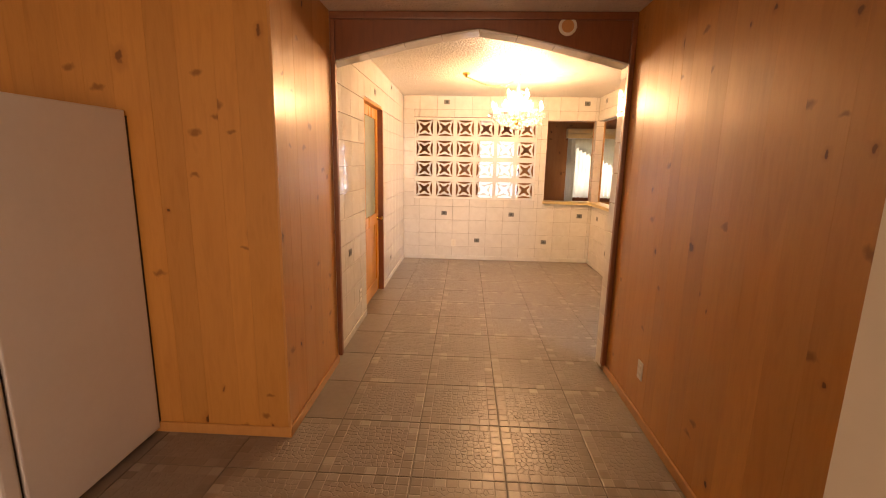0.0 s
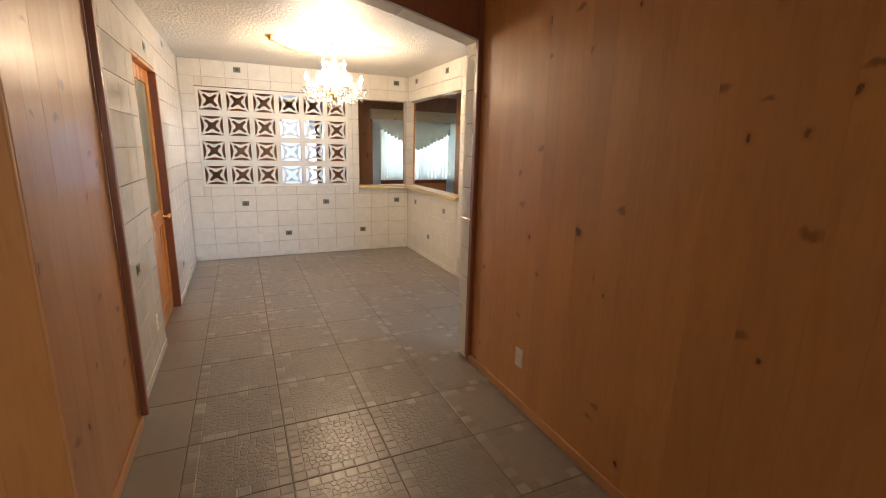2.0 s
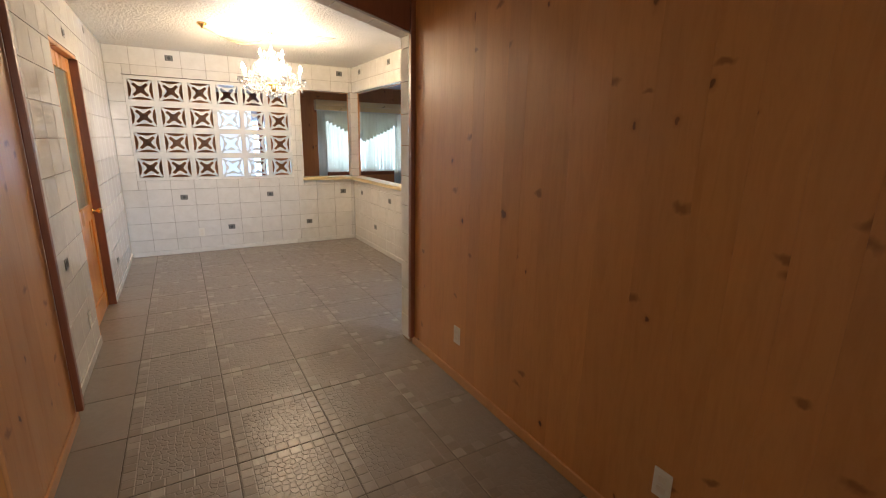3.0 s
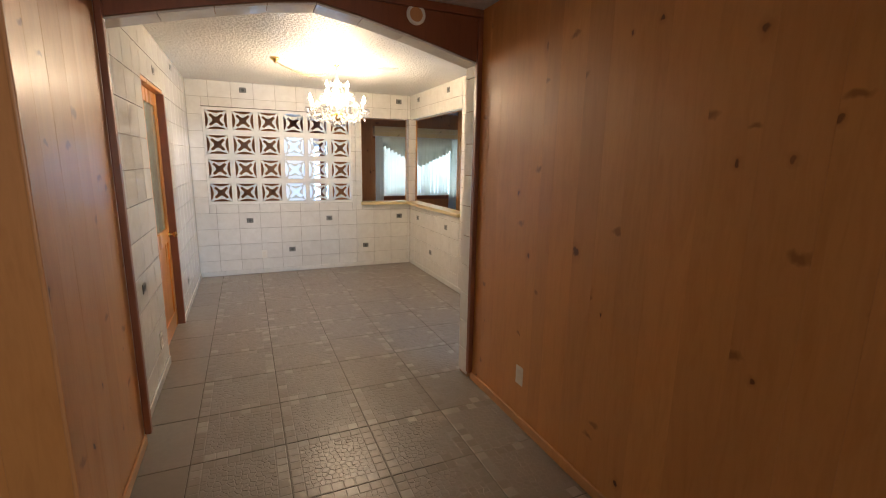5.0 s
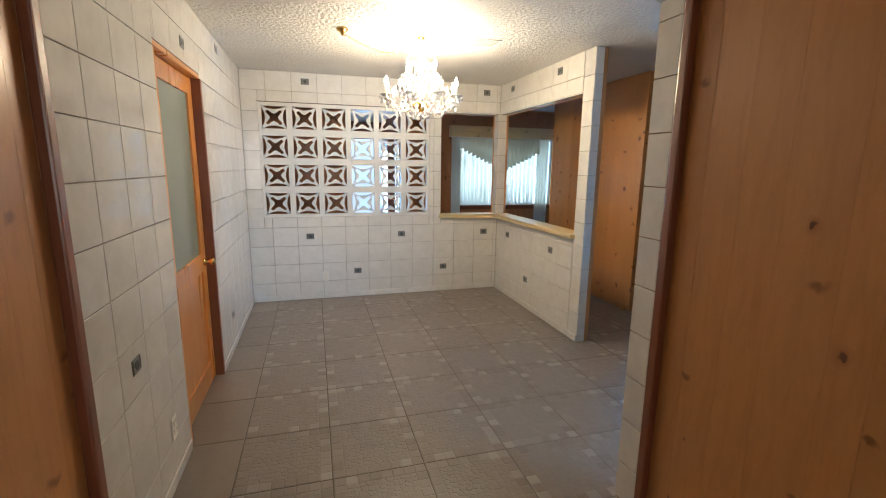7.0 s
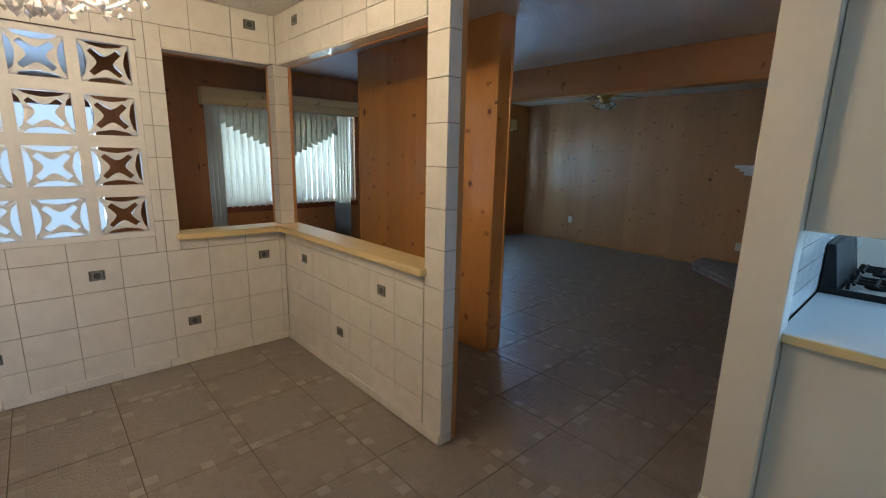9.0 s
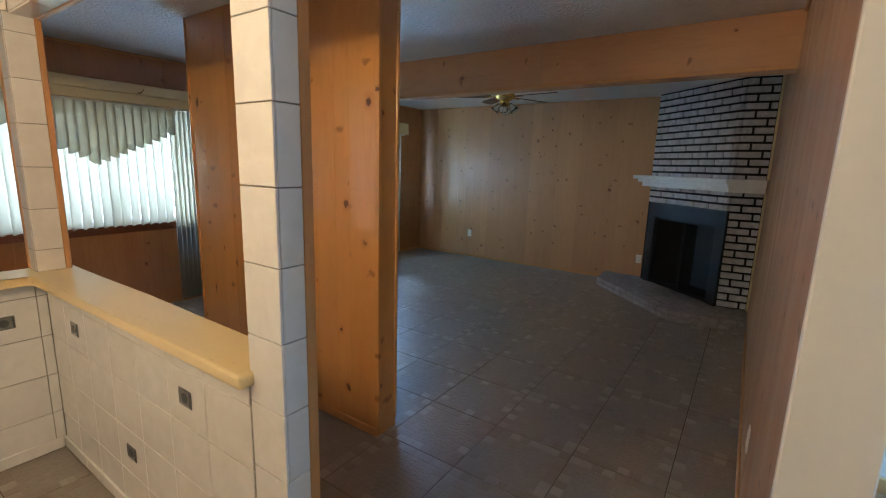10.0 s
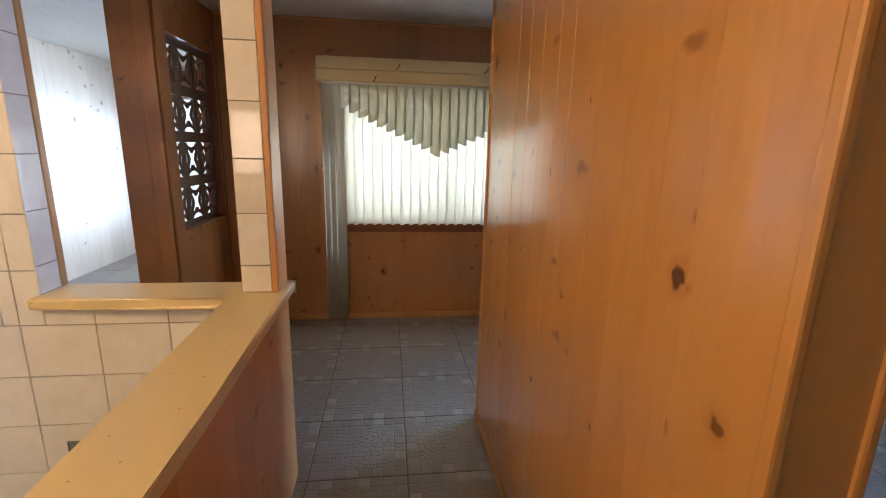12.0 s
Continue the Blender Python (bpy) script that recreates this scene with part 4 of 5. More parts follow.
# ---- windows and blinds ----
def window(name, x0, x1, z0, z1, y, panes=2):
    w = structure(new(name), "white framed window behind vertical blinds", "window")
    d0, d1 = y + 0.06, y + 0.10
    cuboid("frame", x0, x1, d0, d1, z0, z0 + 0.035, WHITE_GLOSS, w, edge=0.004)
    cuboid("frame", x0, x1, d0, d1, z1 - 0.035, z1, WHITE_GLOSS, w, edge=0.004)
    for a in (x0, x1 - 0.035):
        cuboid("frame", a, a + 0.035, d0, d1, z0 + 0.035, z1 - 0.035, WHITE_GLOSS, w, edge=0.004)
    for k in range(1, panes):
        xm = x0 + (x1 - x0) * k / panes
        cuboid("mullion", xm - 0.02, xm + 0.02, d0 + 0.003, d1 - 0.003, z0 + 0.035, z1 - 0.035, WHITE_GLOSS, w, edge=0.003)
    for k in range(panes):
        a = x0 + (x1 - x0) * k / panes
        p = cuboid("pane", a + 0.02, a + (x1 - x0) / panes - 0.02, d0 + 0.015, d0 + 0.021, z0 + 0.03, z1 - 0.03, GLASS, w)
        p.visible_shadow = False
    cuboid("sill", x0 - 0.03, x1 + 0.03, y - 0.022, d0, z0 - 0.028, z0 - 0.001, PINE_DARK, w, "dark stained wooden sill", edge=0.005)
    cuboid("casing", x0 - 0.03, x1 + 0.03, y - 0.012, y - 0.001, z0 - 0.075, z0 - 0.029, PINE_DARK, w, edge=0.004)
    return w


window("window_1", *WIN1, WZ0, WZ1, NORTH)
window("window_2", *WIN2, WZ0, WZ1, NORTH)


def vane_mesh(h, cut=0.0):
    """A curved vertical vane, hung from z = 0 down; cut: how much lower its right edge ends."""
    bm = bmesh.new()
    n, w = 6, 0.089
    top, bot = [], []
    for i in range(n + 1):
        s = i / n - 0.5
        y = 0.007 * (1 - 4 * s * s)
        zb = -h + cut * (s + 0.5) - abs(cut) * 0.35 * math.sin(math.pi * (s + 0.5)) * (1 if cut else 0)
        top.append((s * w, y, 0.0))
        bot.append((s * w, y, zb))
    a = [bm.verts.new(p) for p in top]
    b = [bm.verts.new(p) for p in bot]
    c = [bm.verts.new((p[0], p[1] + 0.0012, p[2])) for p in top]
    d = [bm.verts.new((p[0], p[1] + 0.0012, p[2])) for p in bot]
    for i in range(n):
        bm.faces.new((a[i], b[i], b[i + 1], a[i + 1]))
        bm.faces.new((c[i + 1], d[i + 1], d[i], c[i]))
        bm.faces.new((b[i], d[i], d[i + 1], b[i + 1]))
        bm.faces.new((a[i + 1], c[i + 1], c[i], a[i]))
    bm.faces.new((a[0], c[0], d[0], b[0]))
    bm.faces.new((a[n], b[n], d[n], c[n]))
    me = mesh_of(bm, "vane", VANE)
    me.shade_smooth()
    return me


LONG, STACK = vane_mesh(1.13), vane_mesh(1.95)


def hook_mesh():
    bm = bmesh.new()
    tube(bm, [(0, 0, 0), (0.004, -0.02, -0.004), (0.012, -0.045, 0.0), (0.020, -0.055, 0.016), (0.026, -0.050, 0.030)], 0.0035, 8)
    return mesh_of(bm, "hook", BLACK, True)


HOOK = hook_mesh()


def blinds(x0, x1, left, right, tip, low, high, hooks):
    """Vertical blinds under a boxed valance, with a row of short vanes cut to a scallop."""
    b = empty("vertical_blinds", (x0 + x1) / 2, NORTH - 0.02, 0, 0, label="cream vertical blinds with a scalloped short valance under a boxed rail", category="blinds")
    ox = (x0 + x1) / 2
    Y = -(NORTH - 0.02)
    bx0, bx1 = left[0] - 0.04 - ox, right[1] + 0.10 - ox
    cuboid("rail_box", bx0, bx1, -0.125, 0.018, 2.085, 2.175, CAP, b, "cream boxed valance", edge=0.006, seg=2)
    cuboid("rail_box", bx0, bx1, -0.130, 0.018, 1.998, 2.083, CAP, b, edge=0.006, seg=2)
    cuboid("head_rail", bx0 + 0.03, bx1 - 0.03, -0.07, -0.02, 1.985, 1.998, WHITE_GLOSS, b)
    rnd = random.Random(int(x0 * 100))
    x = x0 + 0.03
    while x < x1:
        v = part("vane", LONG, None, b)
        v.matrix_basis = pose(x - ox, -0.005, 1.985, 0, 0, 17 + rnd.uniform(-5, 5))
        x += 0.078
    x = x0 + 0.02
    side = 0.072
    while x < x1 + 0.02:
        s = min(1.0, abs(x - tip) / max(tip - x0, x1 - tip))
        bottom = low + (high - low) * s ** 1.05
        v = part("short_vane", vane_mesh(1.985 - bottom, 0.035 if x < tip else -0.035), None, b)
        v.matrix_basis = pose(x - ox, -0.075, 1.985, 0, 0, (-5 if x < tip else -8) + rnd.uniform(-3, 3))
        x += side
    for a, c in (left, right):
        n = max(3, round((c - a) / 0.05))
        for k in range(n):
            v = part("vane", STACK, None, b)
            v.matrix_basis = pose(a + (c - a) * (k + 0.5) / n - ox, -0.045, 1.985, 0, 0, 24 + rnd.uniform(-7, 7))
    for hx, hz in hooks:
        h = part("hook", HOOK, None, b)
        h.location = (hx - ox, -0.13, hz)


blinds(2.15, 3.52, (2.00, 2.14), (3.55, 3.78), 2.88, 1.47, 1.81, ((2.57, 2.10), (2.39, 2.005), (3.26, 2.10)))
blinds(5.22, 7.03, (5.06, 5.20), (7.05, 7.15), 6.12, 1.47, 1.83, ((5.7, 2.09), (6.6, 2.09)))

# ---- beam boards ----
bx = (4.745, 4.8955)
for nm, x0, x1 in (("face_board", bx[0], 4.759), ("face_board", 4.881, bx[1])):
    for y0, y1 in ((LIV_S + 0.001, 5.6), (5.602, 7.3), (7.302, NORTH - 0.001)):
        bm = bmesh.new()
        box(bm, -0.16, 0.155, 0, x1 - x0, y0, y1)
        o = part(nm, bm, PALE_LIT_PINE, beam)
        o.matrix_world = Matrix(((0, 1, 0, x0), (0, 0, 1, 0), (1, 0, 0, 2.31), (0, 0, 0, 1)))
cuboid("soffit_board", 4.745, 4.8955, LIV_S + 0.001, NORTH - 0.001, 2.138, 2.149, PINE_TRIM, beam, edge=0.003)
cuboid("edge_trim", 4.733, 4.7445, LIV_S + 0.001, NORTH - 0.001, 2.138, 2.165, PINE_TRIM, beam, edge=0.004)
for b in ((2.58, LIV_E, LIV_S + 0.0005, LIV_S + 0.016), (1.2, LIV_E, NORTH - 0.016, NORTH - 0.0005)):
    structure(cuboid("trim", *b, CEIL - 0.022, CEIL - 0.001, PINE_TRIM, edge=0.004), "narrow pine cove trim under the ceiling", "trim")
structure(cuboid("trim", LIV_E - 0.016, LIV_E - 0.0005, 5.3, NORTH, CEIL - 0.022, CEIL - 0.001, PINE_TRIM, edge=0.004), "narrow pine cove trim under the ceiling", "trim")

# ---- ceiling fan ----
fan = empty("ceiling_fan", 6.15, 6.62, CEIL, 0, label="brass ceiling fan with dark wooden blades and glass tulip shades", category="ceiling fan")
bm = bmesh.new()
lathe(bm, [(0.07, -0.001), (0.07, -0.02), (0.05, -0.05), (0.03, -0.06), (0.10, -0.08), (0.115, -0.11), (0.11, -0.16), (0.07, -0.19), (0.045, -0.20), (0.06, -0.22), (0.05, -0.25), (0.01, -0.26)], 28)
part("motor", bm, BRASS, fan, "polished brass motor housing", smooth=True)
bm = bmesh.new()
prism(bm, [(0.17, -0.045), (0.30, -0.062), (0.55, -0.068), (0.62, -0.055), (0.64, 0), (0.62, 0.055), (0.55, 0.068), (0.30, 0.062), (0.17, 0.045)], -0.004, 0.004)
bmesh.ops.rotate(bm, verts=list(bm.verts), matrix=Matrix.Rotation(radians(10), 3, "X"))
BLADE = mesh_of(bm, "blade", FAN_WOOD)
bm = bmesh.new()
prism(bm, [(0.09, -0.012), (0.16, -0.03), (0.22, -0.035), (0.22, 0.035), (0.16, 0.03), (0.09, 0.012)], -0.010, -0.004)
IRON = mesh_of(bm, "blade_iron", BRASS)
for k in range(5):
    blade = part("blade", BLADE, None, fan)
    blade.matrix_basis = pose(0, 0, -0.145, 0, 0, 72 * k - 22)
    part("blade_iron", IRON, None, blade)
bm = bmesh.new()
lathe(bm, [(0.016, 0.0), (0.022, -0.02), (0.036, -0.06), (0.05, -0.095), (0.056, -0.10), (0.053, -0.10), (0.034, -0.062), (0.018, -0.02), (0.01, -0.005)], 18)
SHADE = mesh_of(bm, "shade", GLASS, True)
for k in range(4):
    sh = part("shade", SHADE, None, fan, "clear glass tulip shade")
    sh.matrix_basis = pose(0, 0, 0, 0, 0, 90 * k + 20) @ pose(0.06, 0, -0.225, 0, -38, 0)
bm = bmesh.new()
tube(bm, [(0.02, 0, -0.25), (0.02, 0, -0.33)], 0.002, 5)
lathe(bm, [(0.005, -0.345), (0.006, -0.335), (0.002, -0.328)], 8, (0.02, 0, 0))
part("pull_chain", bm, BRASS, fan)

# ---- corner fireplace ----
F0, F1, F2 = Vector((7.625, 5.215)), Vector((6.80, 4.30)), Vector((6.84, 4.016))
HZ = 0.11
fp = empty("fireplace", 7.2, 4.7, 0, 0, label="corner fireplace of white-washed bricks in black mortar with a white mantel", category="fireplace")
inv = Matrix.Translation((-7.2, -4.7, 0))
tan1 = (F1 - F0).normalized()
len1 = (F1 - F0).length
nor1 = Vector((tan1.y, -tan1.x))
if nor1.x > 0:
    nor1 = -nor1
FB0, FB1, FBT = 0.055, len1 - 0.0, 1.13   # the black surround, along the face from F0


def along(s, out=0.0, a=F0, t=tan1, n=nor1):
    p = a + t * s + n * out
    return (p.x, p.y)


def quad(bm, s0, s1, o0, o1, z0, z1):
    prism(bm, [along(s0, o0), along(s1, o0), along(s1, o1), along(s0, o1)], z0, z1)


def mortar(make):
    bm = bmesh.new()
    make(bm)
    part("mortar", bm, MORTAR, fp, "black mortar").matrix_basis = inv


mortar(lambda bm: quad(bm, 0, FB0 + 0.06, -0.12, -0.012, HZ, CEIL - 0.002))
mortar(lambda bm: quad(bm, FB0 + 0.061, len1 - 0.021, -0.12, -0.012, FBT - 0.06, CEIL - 0.002))
mortar(lambda bm: prism(bm, [along(len1 - 0.02, -0.012), (F2.x + 0.012, F2.y), (F2.x + 0.2, F2.y), along(len1 - 0.05, -0.15)], HZ, CEIL - 0.002))
mortar(lambda bm: prism(bm, [(F0.x + 0.012, F0.y - 0.022), (7.785, F0.y - 0.17), (7.785, F0.y - 0.05), (F0.x + 0.014, F0.y)], HZ, CEIL - 0.002))
bm = bmesh.new()
box(bm, -0.1, 0.1, -0.042, 0.008, -0.0275, 0.0275)
soften(bm, 0.004)
BR = mesh_of(bm, "brick", BRICK)
ang1 = math.degrees(math.atan2(tan1.y, tan1.x))
tan2 = (F2 - F1).normalized()
len2 = (F2 - F1).length
ang2 = math.degrees(math.atan2(tan2.y, tan2.x))
rnd = random.Random(5)


def brick_row(a, t, length, ang, z, shift, hole=None):
    """One course along a face from point a; the last brick is cut to the face's end."""
    cuts = [0.0] + [c for c in (shift + 0.213 * k for k in range(1, 12)) if 0.05 < c < length - 0.05] + [length]
    for s0, s1 in zip(cuts, cuts[1:]):
        if hole and s0 < hole[1] - 0.01 and s1 > hole[0] + 0.01:
            continue
        p = a + t * ((s0 + s1) / 2)
        o = part("brick", BR, None, fp)
        m = inv @ pose(p.x, p.y, z, 0, 0, ang + 180) @ pose(0, rnd.uniform(-0.002, 0.003), rnd.uniform(-0.001, 0.001), 0, 0, rnd.uniform(-0.4, 0.4))
        o.matrix_basis = m @ Matrix.Diagonal(((s1 - s0 - 0.022) / 0.2, 1, 1, 1))


course, z, row = 0.0783, HZ + 0.04, 0
while z < CEIL - 0.02:
    brick_row(F0, tan1, len1, ang1, z, -0.106 if row % 2 else 0.0, (FB0, FB1) if z < FBT + 0.03 else None)
    brick_row(F1, tan2, len2, ang2, z, -0.106 if row % 2 else 0.0)
    z += course
    row += 1
# black metal surround and firebox
bm = bmesh.new()
quad(bm, FB0, FB0 + 0.11, -0.02, 0.012, HZ, FBT)
quad(bm, FB1 - 0.13, FB1 - 0.004, -0.02, 0.012, HZ, FBT)
quad(bm, FB0 + 0.11, FB1 - 0.13, -0.02, 0.012, FBT - 0.17, FBT)
o = part("surround", bm, BLACK, fp, "black metal surround")
o.matrix_basis = inv
def firebox(name, make):
    bm = bmesh.new()
    make(bm)
    part(name, bm, SOOT, fp, "sooty firebox").matrix_basis = inv


firebox("firebox_back", lambda bm: quad(bm, FB0 + 0.36, FB1 - 0.08, -0.42, -0.38, HZ, FBT))
firebox("firebox_side", lambda bm: prism(bm, [along(FB0 + 0.06, -0.02), along(FB0 + 0.10, -0.02), along(FB0 + 0.40, -0.38), along(FB0 + 0.36, -0.38)], HZ, FBT))
firebox("firebox_side", lambda bm: quad(bm, FB1 - 0.12, FB1 - 0.08, -0.38, -0.02, HZ, FBT))
firebox("firebox_roof", lambda bm: prism(bm, [along(FB0 + 0.10, -0.02), along(FB1 - 0.12, -0.02), along(FB1 - 0.12, -0.38), along(FB0 + 0.40, -0.38)], FBT - 0.06, FBT))
firebox("firebox_floor", lambda bm: prism(bm, [along(FB0 + 0.10, -0.012), along(FB1 - 0.12, -0.012), along(FB1 - 0.12, -0.38), along(FB0 + 0.40, -0.38)], HZ, HZ + 0.012))
for s0, s1 in ((FB0 + 0.112, (FB0 + FB1) / 2 - 0.01), ((FB0 + FB1) / 2 - 0.008, FB1 - 0.132)):
    bm = bmesh.new()
    quad(bm, s0, s0 + 0.02, -0.03, -0.022, HZ + 0.01, FBT - 0.172)
    quad(bm, s1 - 0.02, s1, -0.03, -0.022, HZ + 0.01, FBT - 0.172)
    quad(bm, s0 + 0.02, s1 - 0.02, -0.03, -0.022, HZ + 0.01, HZ + 0.035)
    quad(bm, s0 + 0.02, s1 - 0.02, -0.03, -0.022, FBT - 0.195, FBT - 0.172)
    part("screen_door", bm, SOOT, fp, "black folding fire screen").matrix_basis = inv
for z0, z1 in ((HZ, 1.334), (1.472, CEIL - 0.002)):
    bm = bmesh.new()
    box(bm, F2.x - 0.030, F2.x + 0.010, 4.001, 4.022, z0, z1)
    soften(bm, 0.003)
    part("edge_strip", bm, CAP, fp, "pale wooden strip where bricks meet the wall").matrix_basis = inv
# mantel shelf in three steps
bm = bmesh.new()
n2 = Vector((-1, 0))
for out, z0, z1 in ((0.075, 1.335, 1.385), (0.12, 1.386, 1.425), (0.17, 1.426, 1.470)):
    prism(bm, [along(-0.02 - out * 0.7, 0.001), along(-0.02 - out * 0.7, out), along(len1 + out * 0.42, out), (F1.x - out * 1.0, F2.y + 0.002), (F1.x + 0.02, F2.y + 0.002), along(len1, 0.001)], z0, z1)
soften(bm, 0.004)
o = part("mantel", bm, WHITE_GLOSS, fp, "white painted stepped mantel shelf")
o.matrix_basis = inv
# hearth: a low step edged and topped with bricks
HP = [Vector((7.785, 5.71)), Vector((7.32, 5.70)), Vector((6.30, 4.68)), Vector((6.40, 4.018))]
he = empty("hearth", 6.9, 4.6, 0, 0, label="low raised hearth of grey washed bricks in front of the fireplace", category="hearth")
hinv = Matrix.Translation((-6.9, -4.6, 0))
bm = bmesh.new()
prism(bm, [tuple(p) for p in (HP[0], HP[1] + Vector((0.02, -0.03)), HP[2] + Vector((0.035, -0.01)), HP[3] + Vector((0.03, 0)), Vector((7.785, 4.018)))], 0.0, HZ - 0.012)
o = part("bed", bm, HEARTH, he)
o.matrix_basis = hinv
for (p, q) in ((HP[0], HP[1]), (HP[1], HP[2]), (HP[2], HP[3])):
    d = q - p
    n = max(1, round(d.length / 0.212))
    u = d.normalized()
    ang = math.degrees(math.atan2(u.y, u.x))
    for k in range(n):
        w = d.length / n
        for z0, z1 in ((0.002, 0.052), (0.058, HZ - 0.002)):
            bm = bmesh.new()
            box(bm, k * w + 0.004, (k + 1) * w - 0.004, 0.0, 0.10, z0, z1)
            soften(bm, 0.004)
            o = part("brick", bm, HEARTH, he)
            o.matrix_basis = hinv @ pose(p.x, p.y, 0, 0, 0, ang)
# top bricks laid along the diagonal
for i in range(8):
    for j in range(-1, 7):
        s0, o0 = 0.03 + 0.2 * j, 0.004 + 0.098 * i
        c = Vector(along(s0 + 0.1, 0.0)) + nor1 * (o0 + 0.045)
        if c.x < 6.36 or c.y < 4.10 or c.x > 7.72 or c.y > 5.60 or o0 > 0.40:
            continue
        bm = bmesh.new()
        box(bm, -0.097, 0.097, -0.046, 0.046, HZ - 0.013, HZ - 0.001)
        soften(bm, 0.002)
        o = part("brick", bm, HEARTH, he)
        o.matrix_basis = hinv @ pose(c.x, c.y, 0, 0, 0, ang1)

# ---- kitchen seen past the wall's end ----
KX = 2.585
bc = empty("base_cabinet", 3.0, 3.55, 0, 0, label="white painted base cabinet below the counter", category="cabinet")
cuboid("side_panel", KX - 2.965, KX - 2.985 + 0.035, -0.30, 0.285, 0.0, 0.845, WHITE_PAINT, bc, edge=0.003)
cuboid("body", KX - 2.945, 0.385, -0.28, 0.28, 0.10, 0.845, WHITE_PAINT, bc)
cuboid("door", KX - 2.93, 0.38, -0.30, -0.281, 0.12, 0.83, WHITE_PAINT, bc, edge=0.004)
ct = empty("counter", 3.0, 3.55, 0.845, 0, label="white laminate counter with a cream edge", category="counter")
cuboid("top", KX - 3.005, 0.395, -0.33, 0.30, 0.012, 0.038, COUNTER, ct, edge=0.003)
cuboid("edge", KX - 3.015, KX - 3.0055, -0.34, 0.30, 0.001, 0.036, CAP, ct, "cream edge strip", edge=0.002)
uc = empty("wall_cabinet", 3.0, 3.68, 1.27, 0, label="white painted kitchen wall cabinet", category="cabinet")
cuboid("body", KX - 2.965, 0.385, -0.17, 0.155, 0.0, 1.1, WHITE_PAINT, uc, edge=0.003)
cuboid("door", KX - 2.95, 0.38, -0.19, -0.171, 0.01, 1.09, WHITE_PAINT, uc, edge=0.004)
cuboid("return_board", 2.5695, 2.66, 3.837, 3.8745, 0, CEIL - 0.002, WHITE_PAINT, ws)
bs = structure(cuboid("backsplash", 2.57, 5.29, 3.862, 3.874, 0.884, 1.27, GROUT), "white tile backsplash with dark joints", "backsplash")
for i in range(12):
    for j in range(4):
        a = 2.572 + 0.152 * i
        cuboid("tile", a + 0.0015, a + 0.1505, 3.856, 3.8615, 0.885 + 0.097 * j + 0.002, 0.885 + 0.097 * (j + 1) - 0.002, TILE, bs)
rg = empty("range", 3.79, 3.55, 0, 0, label="black gas range with iron grates built between the counters", category="range")
cuboid("body", -0.385, 0.385, -0.31, 0.30, 0.02, 0.885, BLACK, rg, edge=0.004)
cuboid("cooktop", -0.385, 0.385, -0.33, 0.22, 0.886, 0.905, WHITE_GLOSS, rg, "white enamel cooktop", edge=0.006)
cuboid("rim", -0.392, -0.386, -0.34, 0.30, 0.84, 0.915, BLACK, rg)
bm = bmesh.new()
box(bm, -0.385, 0.385, 0.225, 0.30, 0.886, 1.13)
for v in bm.verts:
    if v.co.z > 1 and v.co.y < 0.26:
        v.co.y += 0.04
soften(bm, 0.01, 2)
part("back_guard", bm, BLACK, rg, "black control panel")
for gx in (-0.19, 0.19):
    for gy in (-0.16, 0.10):
        g = bmesh.new()
        for k in range(3):
            o = -0.08 + 0.08 * k
            tube(g, [(gx - 0.13, gy + o, 0.935), (gx + 0.13, gy + o, 0.935)], 0.008, 6)
            tube(g, [(gx + o, gy - 0.11, 0.936), (gx + o, gy + 0.11, 0.936)], 0.008, 6)
        for sx in (-0.125, 0.125):
            for sy in (-0.1, 0.1):
                tube(g, [(gx + sx, gy + sy, 0.905), (gx + sx, gy + sy, 0.94)], 0.008, 6)
        part("grate", g, BLACK, rg)
        b = bmesh.new()
        lathe(b, [(0.05, 0.906), (0.05, 0.915), (0.03, 0.922), (0.02, 0.922)], 20, (gx, gy, 0))
        part("burner", b, BLACK, rg, smooth=True)

# ---- pieces laid on walls and floor ----
plank_meshes = {}


def plank_mesh(w, h, wood):
    key = (round(w, 3), round(h, 3), wood.name)
    if key not in plank_meshes:
        bm = bmesh.new()
        g = min(0.0006, w * 0.2)
        pts = [(0.0001, 0.007), (0.0001, 0.0007), (g, 0), (w - g, 0), (w - 0.0001, 0.0007), (w - 0.0001, 0.007), (w - 0.0003, PLANK_T - 0.001), (0.0003, PLANK_T - 0.001)]
        prism(bm, pts, 0, h)
        plank_meshes[key] = mesh_of(bm, "board", wood)
    return plank_meshes[key]


def lay(parent, x, y, turn, length, z0, z1, holes, cells, make, warp=None):
    for a, b, c, d in cells:
        free = [(a, b, c, d)]
        for h0, h1, k0, k1 in holes:
            rest = []
            for a1, b1, c1, d1 in free:
                if b1 <= h0 + 1e-4 or a1 >= h1 - 1e-4 or d1 <= k0 + 1e-4 or c1 >= k1 - 1e-4:
                    rest.append((a1, b1, c1, d1))
                    continue
                if a1 < h0:
                    rest.append((a1, h0, c1, d1))
                if b1 > h1:
                    rest.append((h1, b1, c1, d1))
                m0, m1 = max(a1, h0), min(b1, h1)
                if c1 < k0:
                    rest.append((m0, m1, c1, k0))
                if d1 > k1:
                    rest.append((m0, m1, k1, d1))
            free = rest
        for a1, b1, c1, d1 in free:
            if b1 - a1 > 0.008 and d1 - c1 > 0.008:
                ob = make(b1 - a1, d1 - c1)
                ob.parent = parent
                ob.matrix_world = pose(x, y, 0, 0, 0, turn) @ pose((a1 + b1) / 2, 0, c1, 0, 0, warp.uniform(-0.28, 0.28) if warp else 0) @ pose((a1 - b1) / 2, 0, 0)


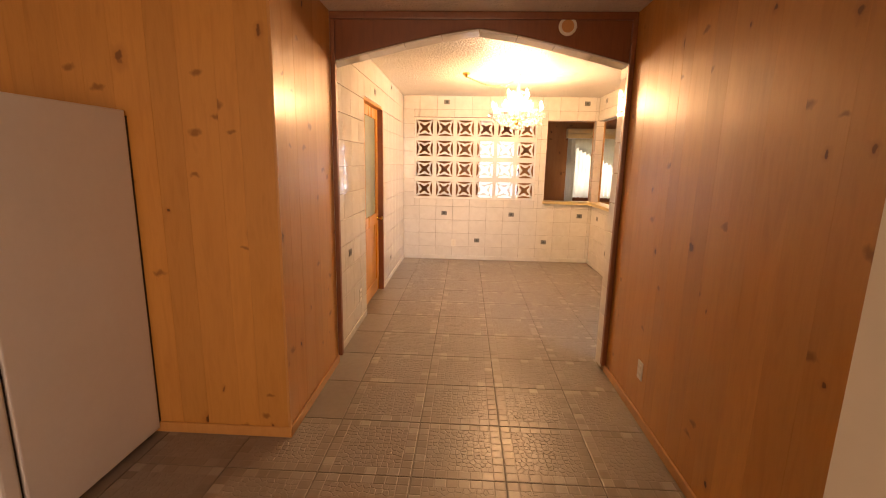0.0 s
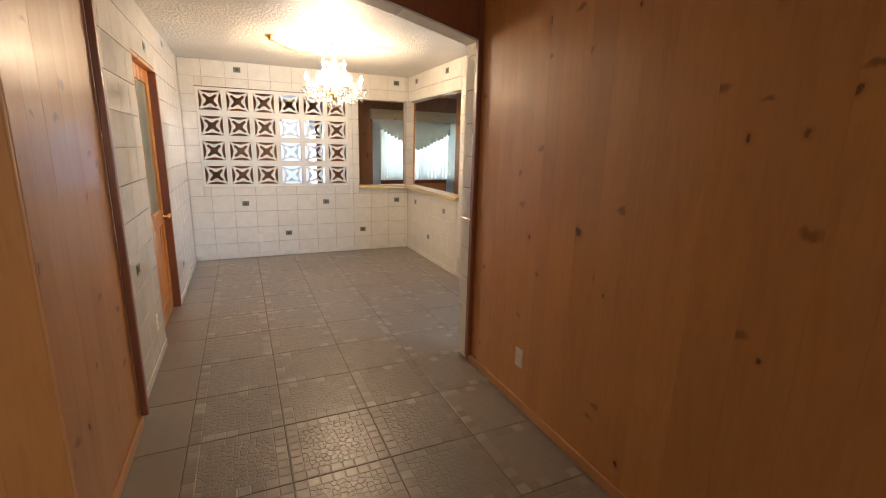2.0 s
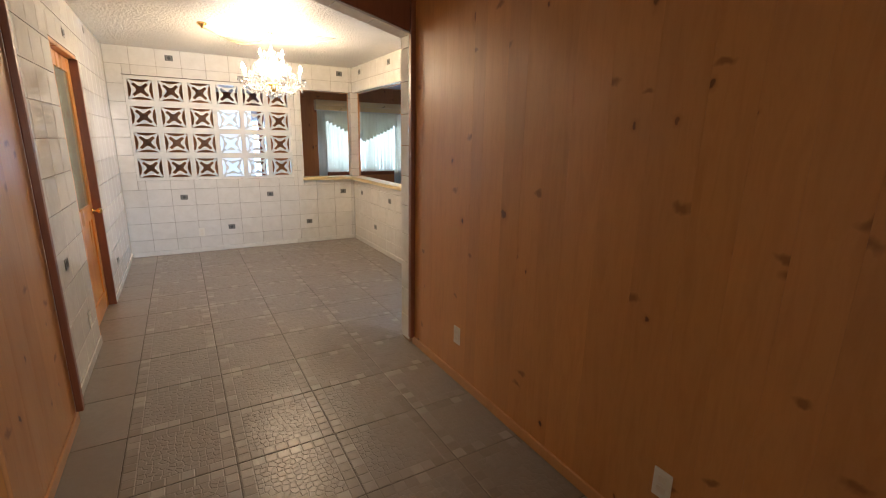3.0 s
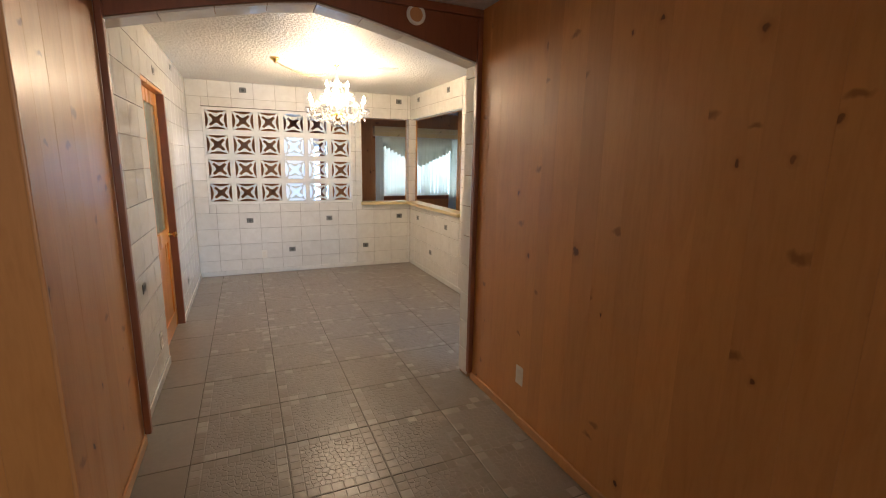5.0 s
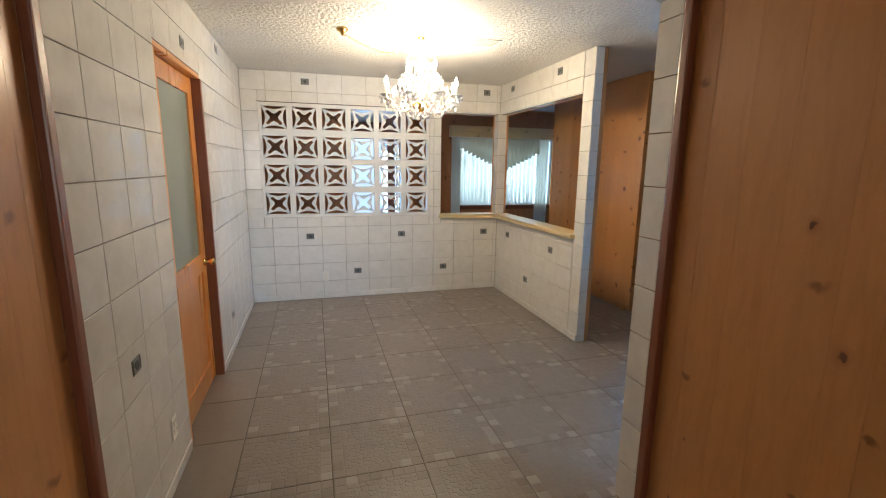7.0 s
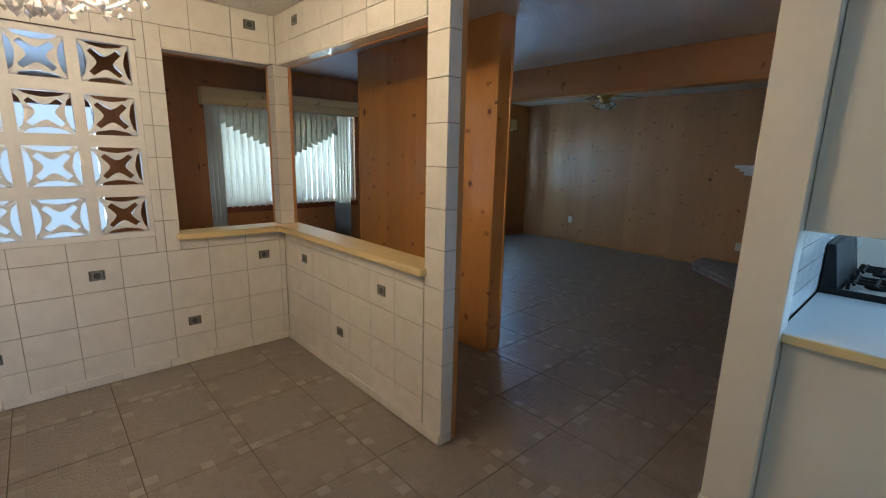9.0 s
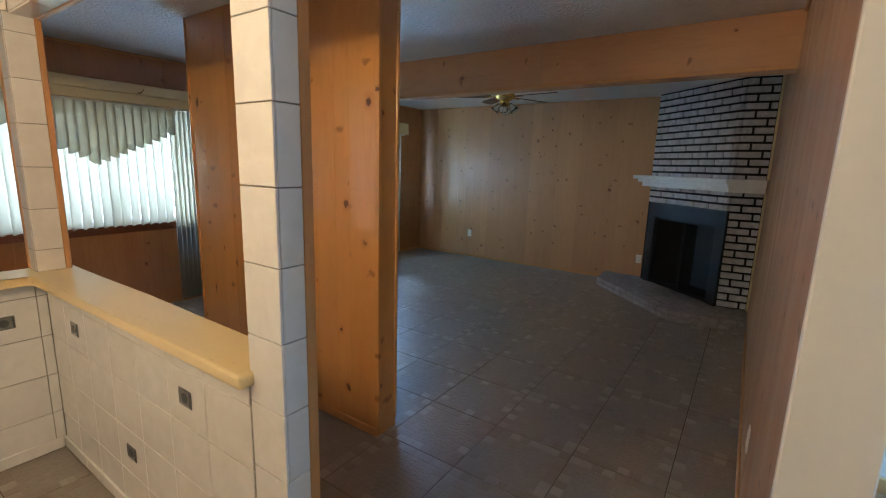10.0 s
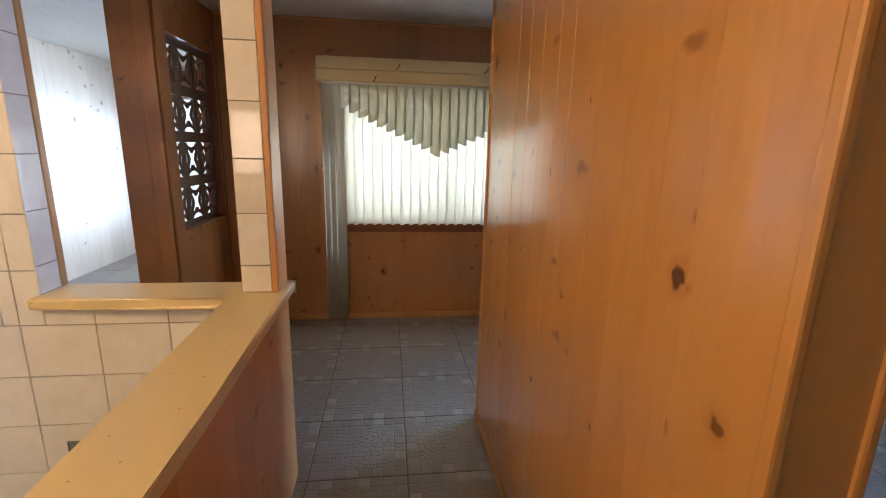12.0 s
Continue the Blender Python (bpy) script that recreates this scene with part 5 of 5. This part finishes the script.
for parent, x, y, turn, length, z0, z1, holes, seed, width, wood in plank_jobs:
    rnd = random.Random(seed)
    cells, a = [], 0.0
    while a < length - 1e-3:
        b = min(length, a + width * rnd.choice((0.75, 1.0, 1.0, 1.25)))
        if length - b < 0.04:
            b = length
        cells.append((a, b, z0, z1 - 0.001))
        a = b
    lay(parent, x, y, turn, length, z0, z1, holes, cells, lambda w, h: new("board", plank_mesh(w, h, wood)), rnd)

tile_meshes = {}


def tile_mesh(w, h):
    key = (round(w, 3), round(h, 3))
    if key not in tile_meshes:
        bm = bmesh.new()
        j = 0.0016
        box(bm, j, w - j, 0, 0.0085, j, h - j)
        soften(bm, 0.0016)
        tile_meshes[key] = mesh_of(bm, "tile", TILE)
    return tile_meshes[key]


for parent, x, y, turn, length, first, pitch, z0, z1, holes in tile_jobs:
    cuts = [0.0] + [c for c in (first + pitch * k for k in range(-3, 40)) if 0.004 < c < length - 0.004] + [length]
    rows = [z0] + [r for r in (0.205, 0.414, 0.623, 0.832, 1.043, 1.25, 1.4585, 1.659, 1.86, 2.06, 2.272) if z0 + 0.01 < r < z1 - 0.01] + [z1 - 0.001]
    cells = [(a, b, c, d) for a, b in zip(cuts, cuts[1:]) for c, d in zip(rows, rows[1:])]
    lay(parent, x, y, turn, length, z0, z1, holes, cells, lambda w, h: new("tile", tile_mesh(w, h)))

# floor tiles: a border of small squares round a field of pebbles, in relief
PITCH, FX, FY = 0.4622, 0.281, 2.905


def cell_polygon(points, i, lo, hi):
    """The cell of point i among points, clipped to a square."""
    poly = [Vector((lo, lo)), Vector((hi, lo)), Vector((hi, hi)), Vector((lo, hi))]
    p = points[i]
    for k, q in enumerate(points):
        if k == i or (q - p).length > 0.14:
            continue
        mid, nrm = (p + q) / 2, (q - p)
        out = []
        for a, b in zip(poly, poly[1:] + poly[:1]):
            da, db = (a - mid).dot(nrm), (b - mid).dot(nrm)
            if da <= 0:
                out.append(a)
            if da * db < 0:
                out.append(a + (b - a) * (da / (da - db)))
        poly = out
        if len(poly) < 3:
            return []
    return poly


def pebble(bm, poly, base_z, top_z, gap):
    c = sum(poly, Vector((0, 0))) / len(poly)
    lo = [c + (p - c) * max(0.3, 1 - gap / max(0.006, (p - c).length)) for p in poly]
    hi = [c + (p - c) * 0.86 for p in lo]
    a = [bm.verts.new((p.x, p.y, base_z)) for p in lo]
    b = [bm.verts.new((p.x, p.y, top_z)) for p in hi]
    n = len(a)
    for i in range(n):
        bm.faces.new((a[i], a[(i + 1) % n], b[(i + 1) % n], b[i]))
    bm.faces.new(b)


def floor_tile_mesh(seed):
    rnd = random.Random(seed)
    s = 0.457
    bm = bmesh.new()
    box(bm, 0, s, 0, s, -0.006, -0.0012)
    q = s / 8
    for i in range(8):
        for j in range(8):
            if i in (0, 7) or j in (0, 7):
                h = rnd.uniform(-0.0004, 0.0005)
                pebble(bm, [Vector((i * q, j * q)), Vector((i * q + q, j * q)), Vector((i * q + q, j * q + q)), Vector((i * q, j * q + q))], -0.0012, h, 0.0012)
    squares = len(bm.faces)
    lo, hi = q, s - q
    n = 11
    pts = [Vector((lo + (hi - lo) * (i + 0.5 + rnd.uniform(-0.36, 0.36)) / n, lo + (hi - lo) * (j + 0.5 + rnd.uniform(-0.36, 0.36)) / n)) for i in range(n) for j in range(n)]
    for i in range(len(pts)):
        poly = cell_polygon(pts, i, lo, hi)
        if len(poly) >= 3:
            pebble(bm, poly, -0.0012, rnd.uniform(-0.0004, 0.0003), 0.002)
    bm.faces.ensure_lookup_table()
    for f in bm.faces[squares:]:
        f.material_index = 1
    for f in bm.faces[:6]:
        f.material_index = 1
    me = mesh_of(bm, "floor_tile", FLOOR_TILE)
    me.materials.append(FLOOR_FIELD)
    return me


variants = [floor_tile_mesh(s) for s in (11, 12, 13)]
rnd = random.Random(7)
stuff = []
for i in range(-8, 17):
    for j in range(-7, 21):
        x, y = FX + PITCH * i + 0.0026, FY + PITCH * j + 0.0026
        if x > 7.75 or y > 11.9 or x < -2.9:
            continue
        inside = (-1.0 < x < 1.9 and 3.0 <= y < 6.9) or (-0.95 < x < 1.1 and 0.8 < y < 3.1) or (-2.0 < x < -0.8 and 1.2 < y < 2.2) or (1.5 < x < 7.5 and 3.8 < y < 9.0)
        if inside:
            ob = new("tile", rnd.choice(variants))
            ob.parent = floor
            ob.matrix_world = pose(x, y, 0) @ rnd.choice((pose(0, 0, 0), pose(0.457, 0, 0, 0, 0, 90), pose(0.457, 0.457, 0, 0, 0, 180), pose(0, 0.457, 0, 0, 0, -90)))
        else:
            stuff.append((x, y))
bm = bmesh.new()
for x, y in stuff:
    box(bm, x, x + 0.457, y, y + 0.457, -0.006, 0.0)
tagged(part("floor_tiles", bm, FLOOR_TILE, floor), kind="stuff")
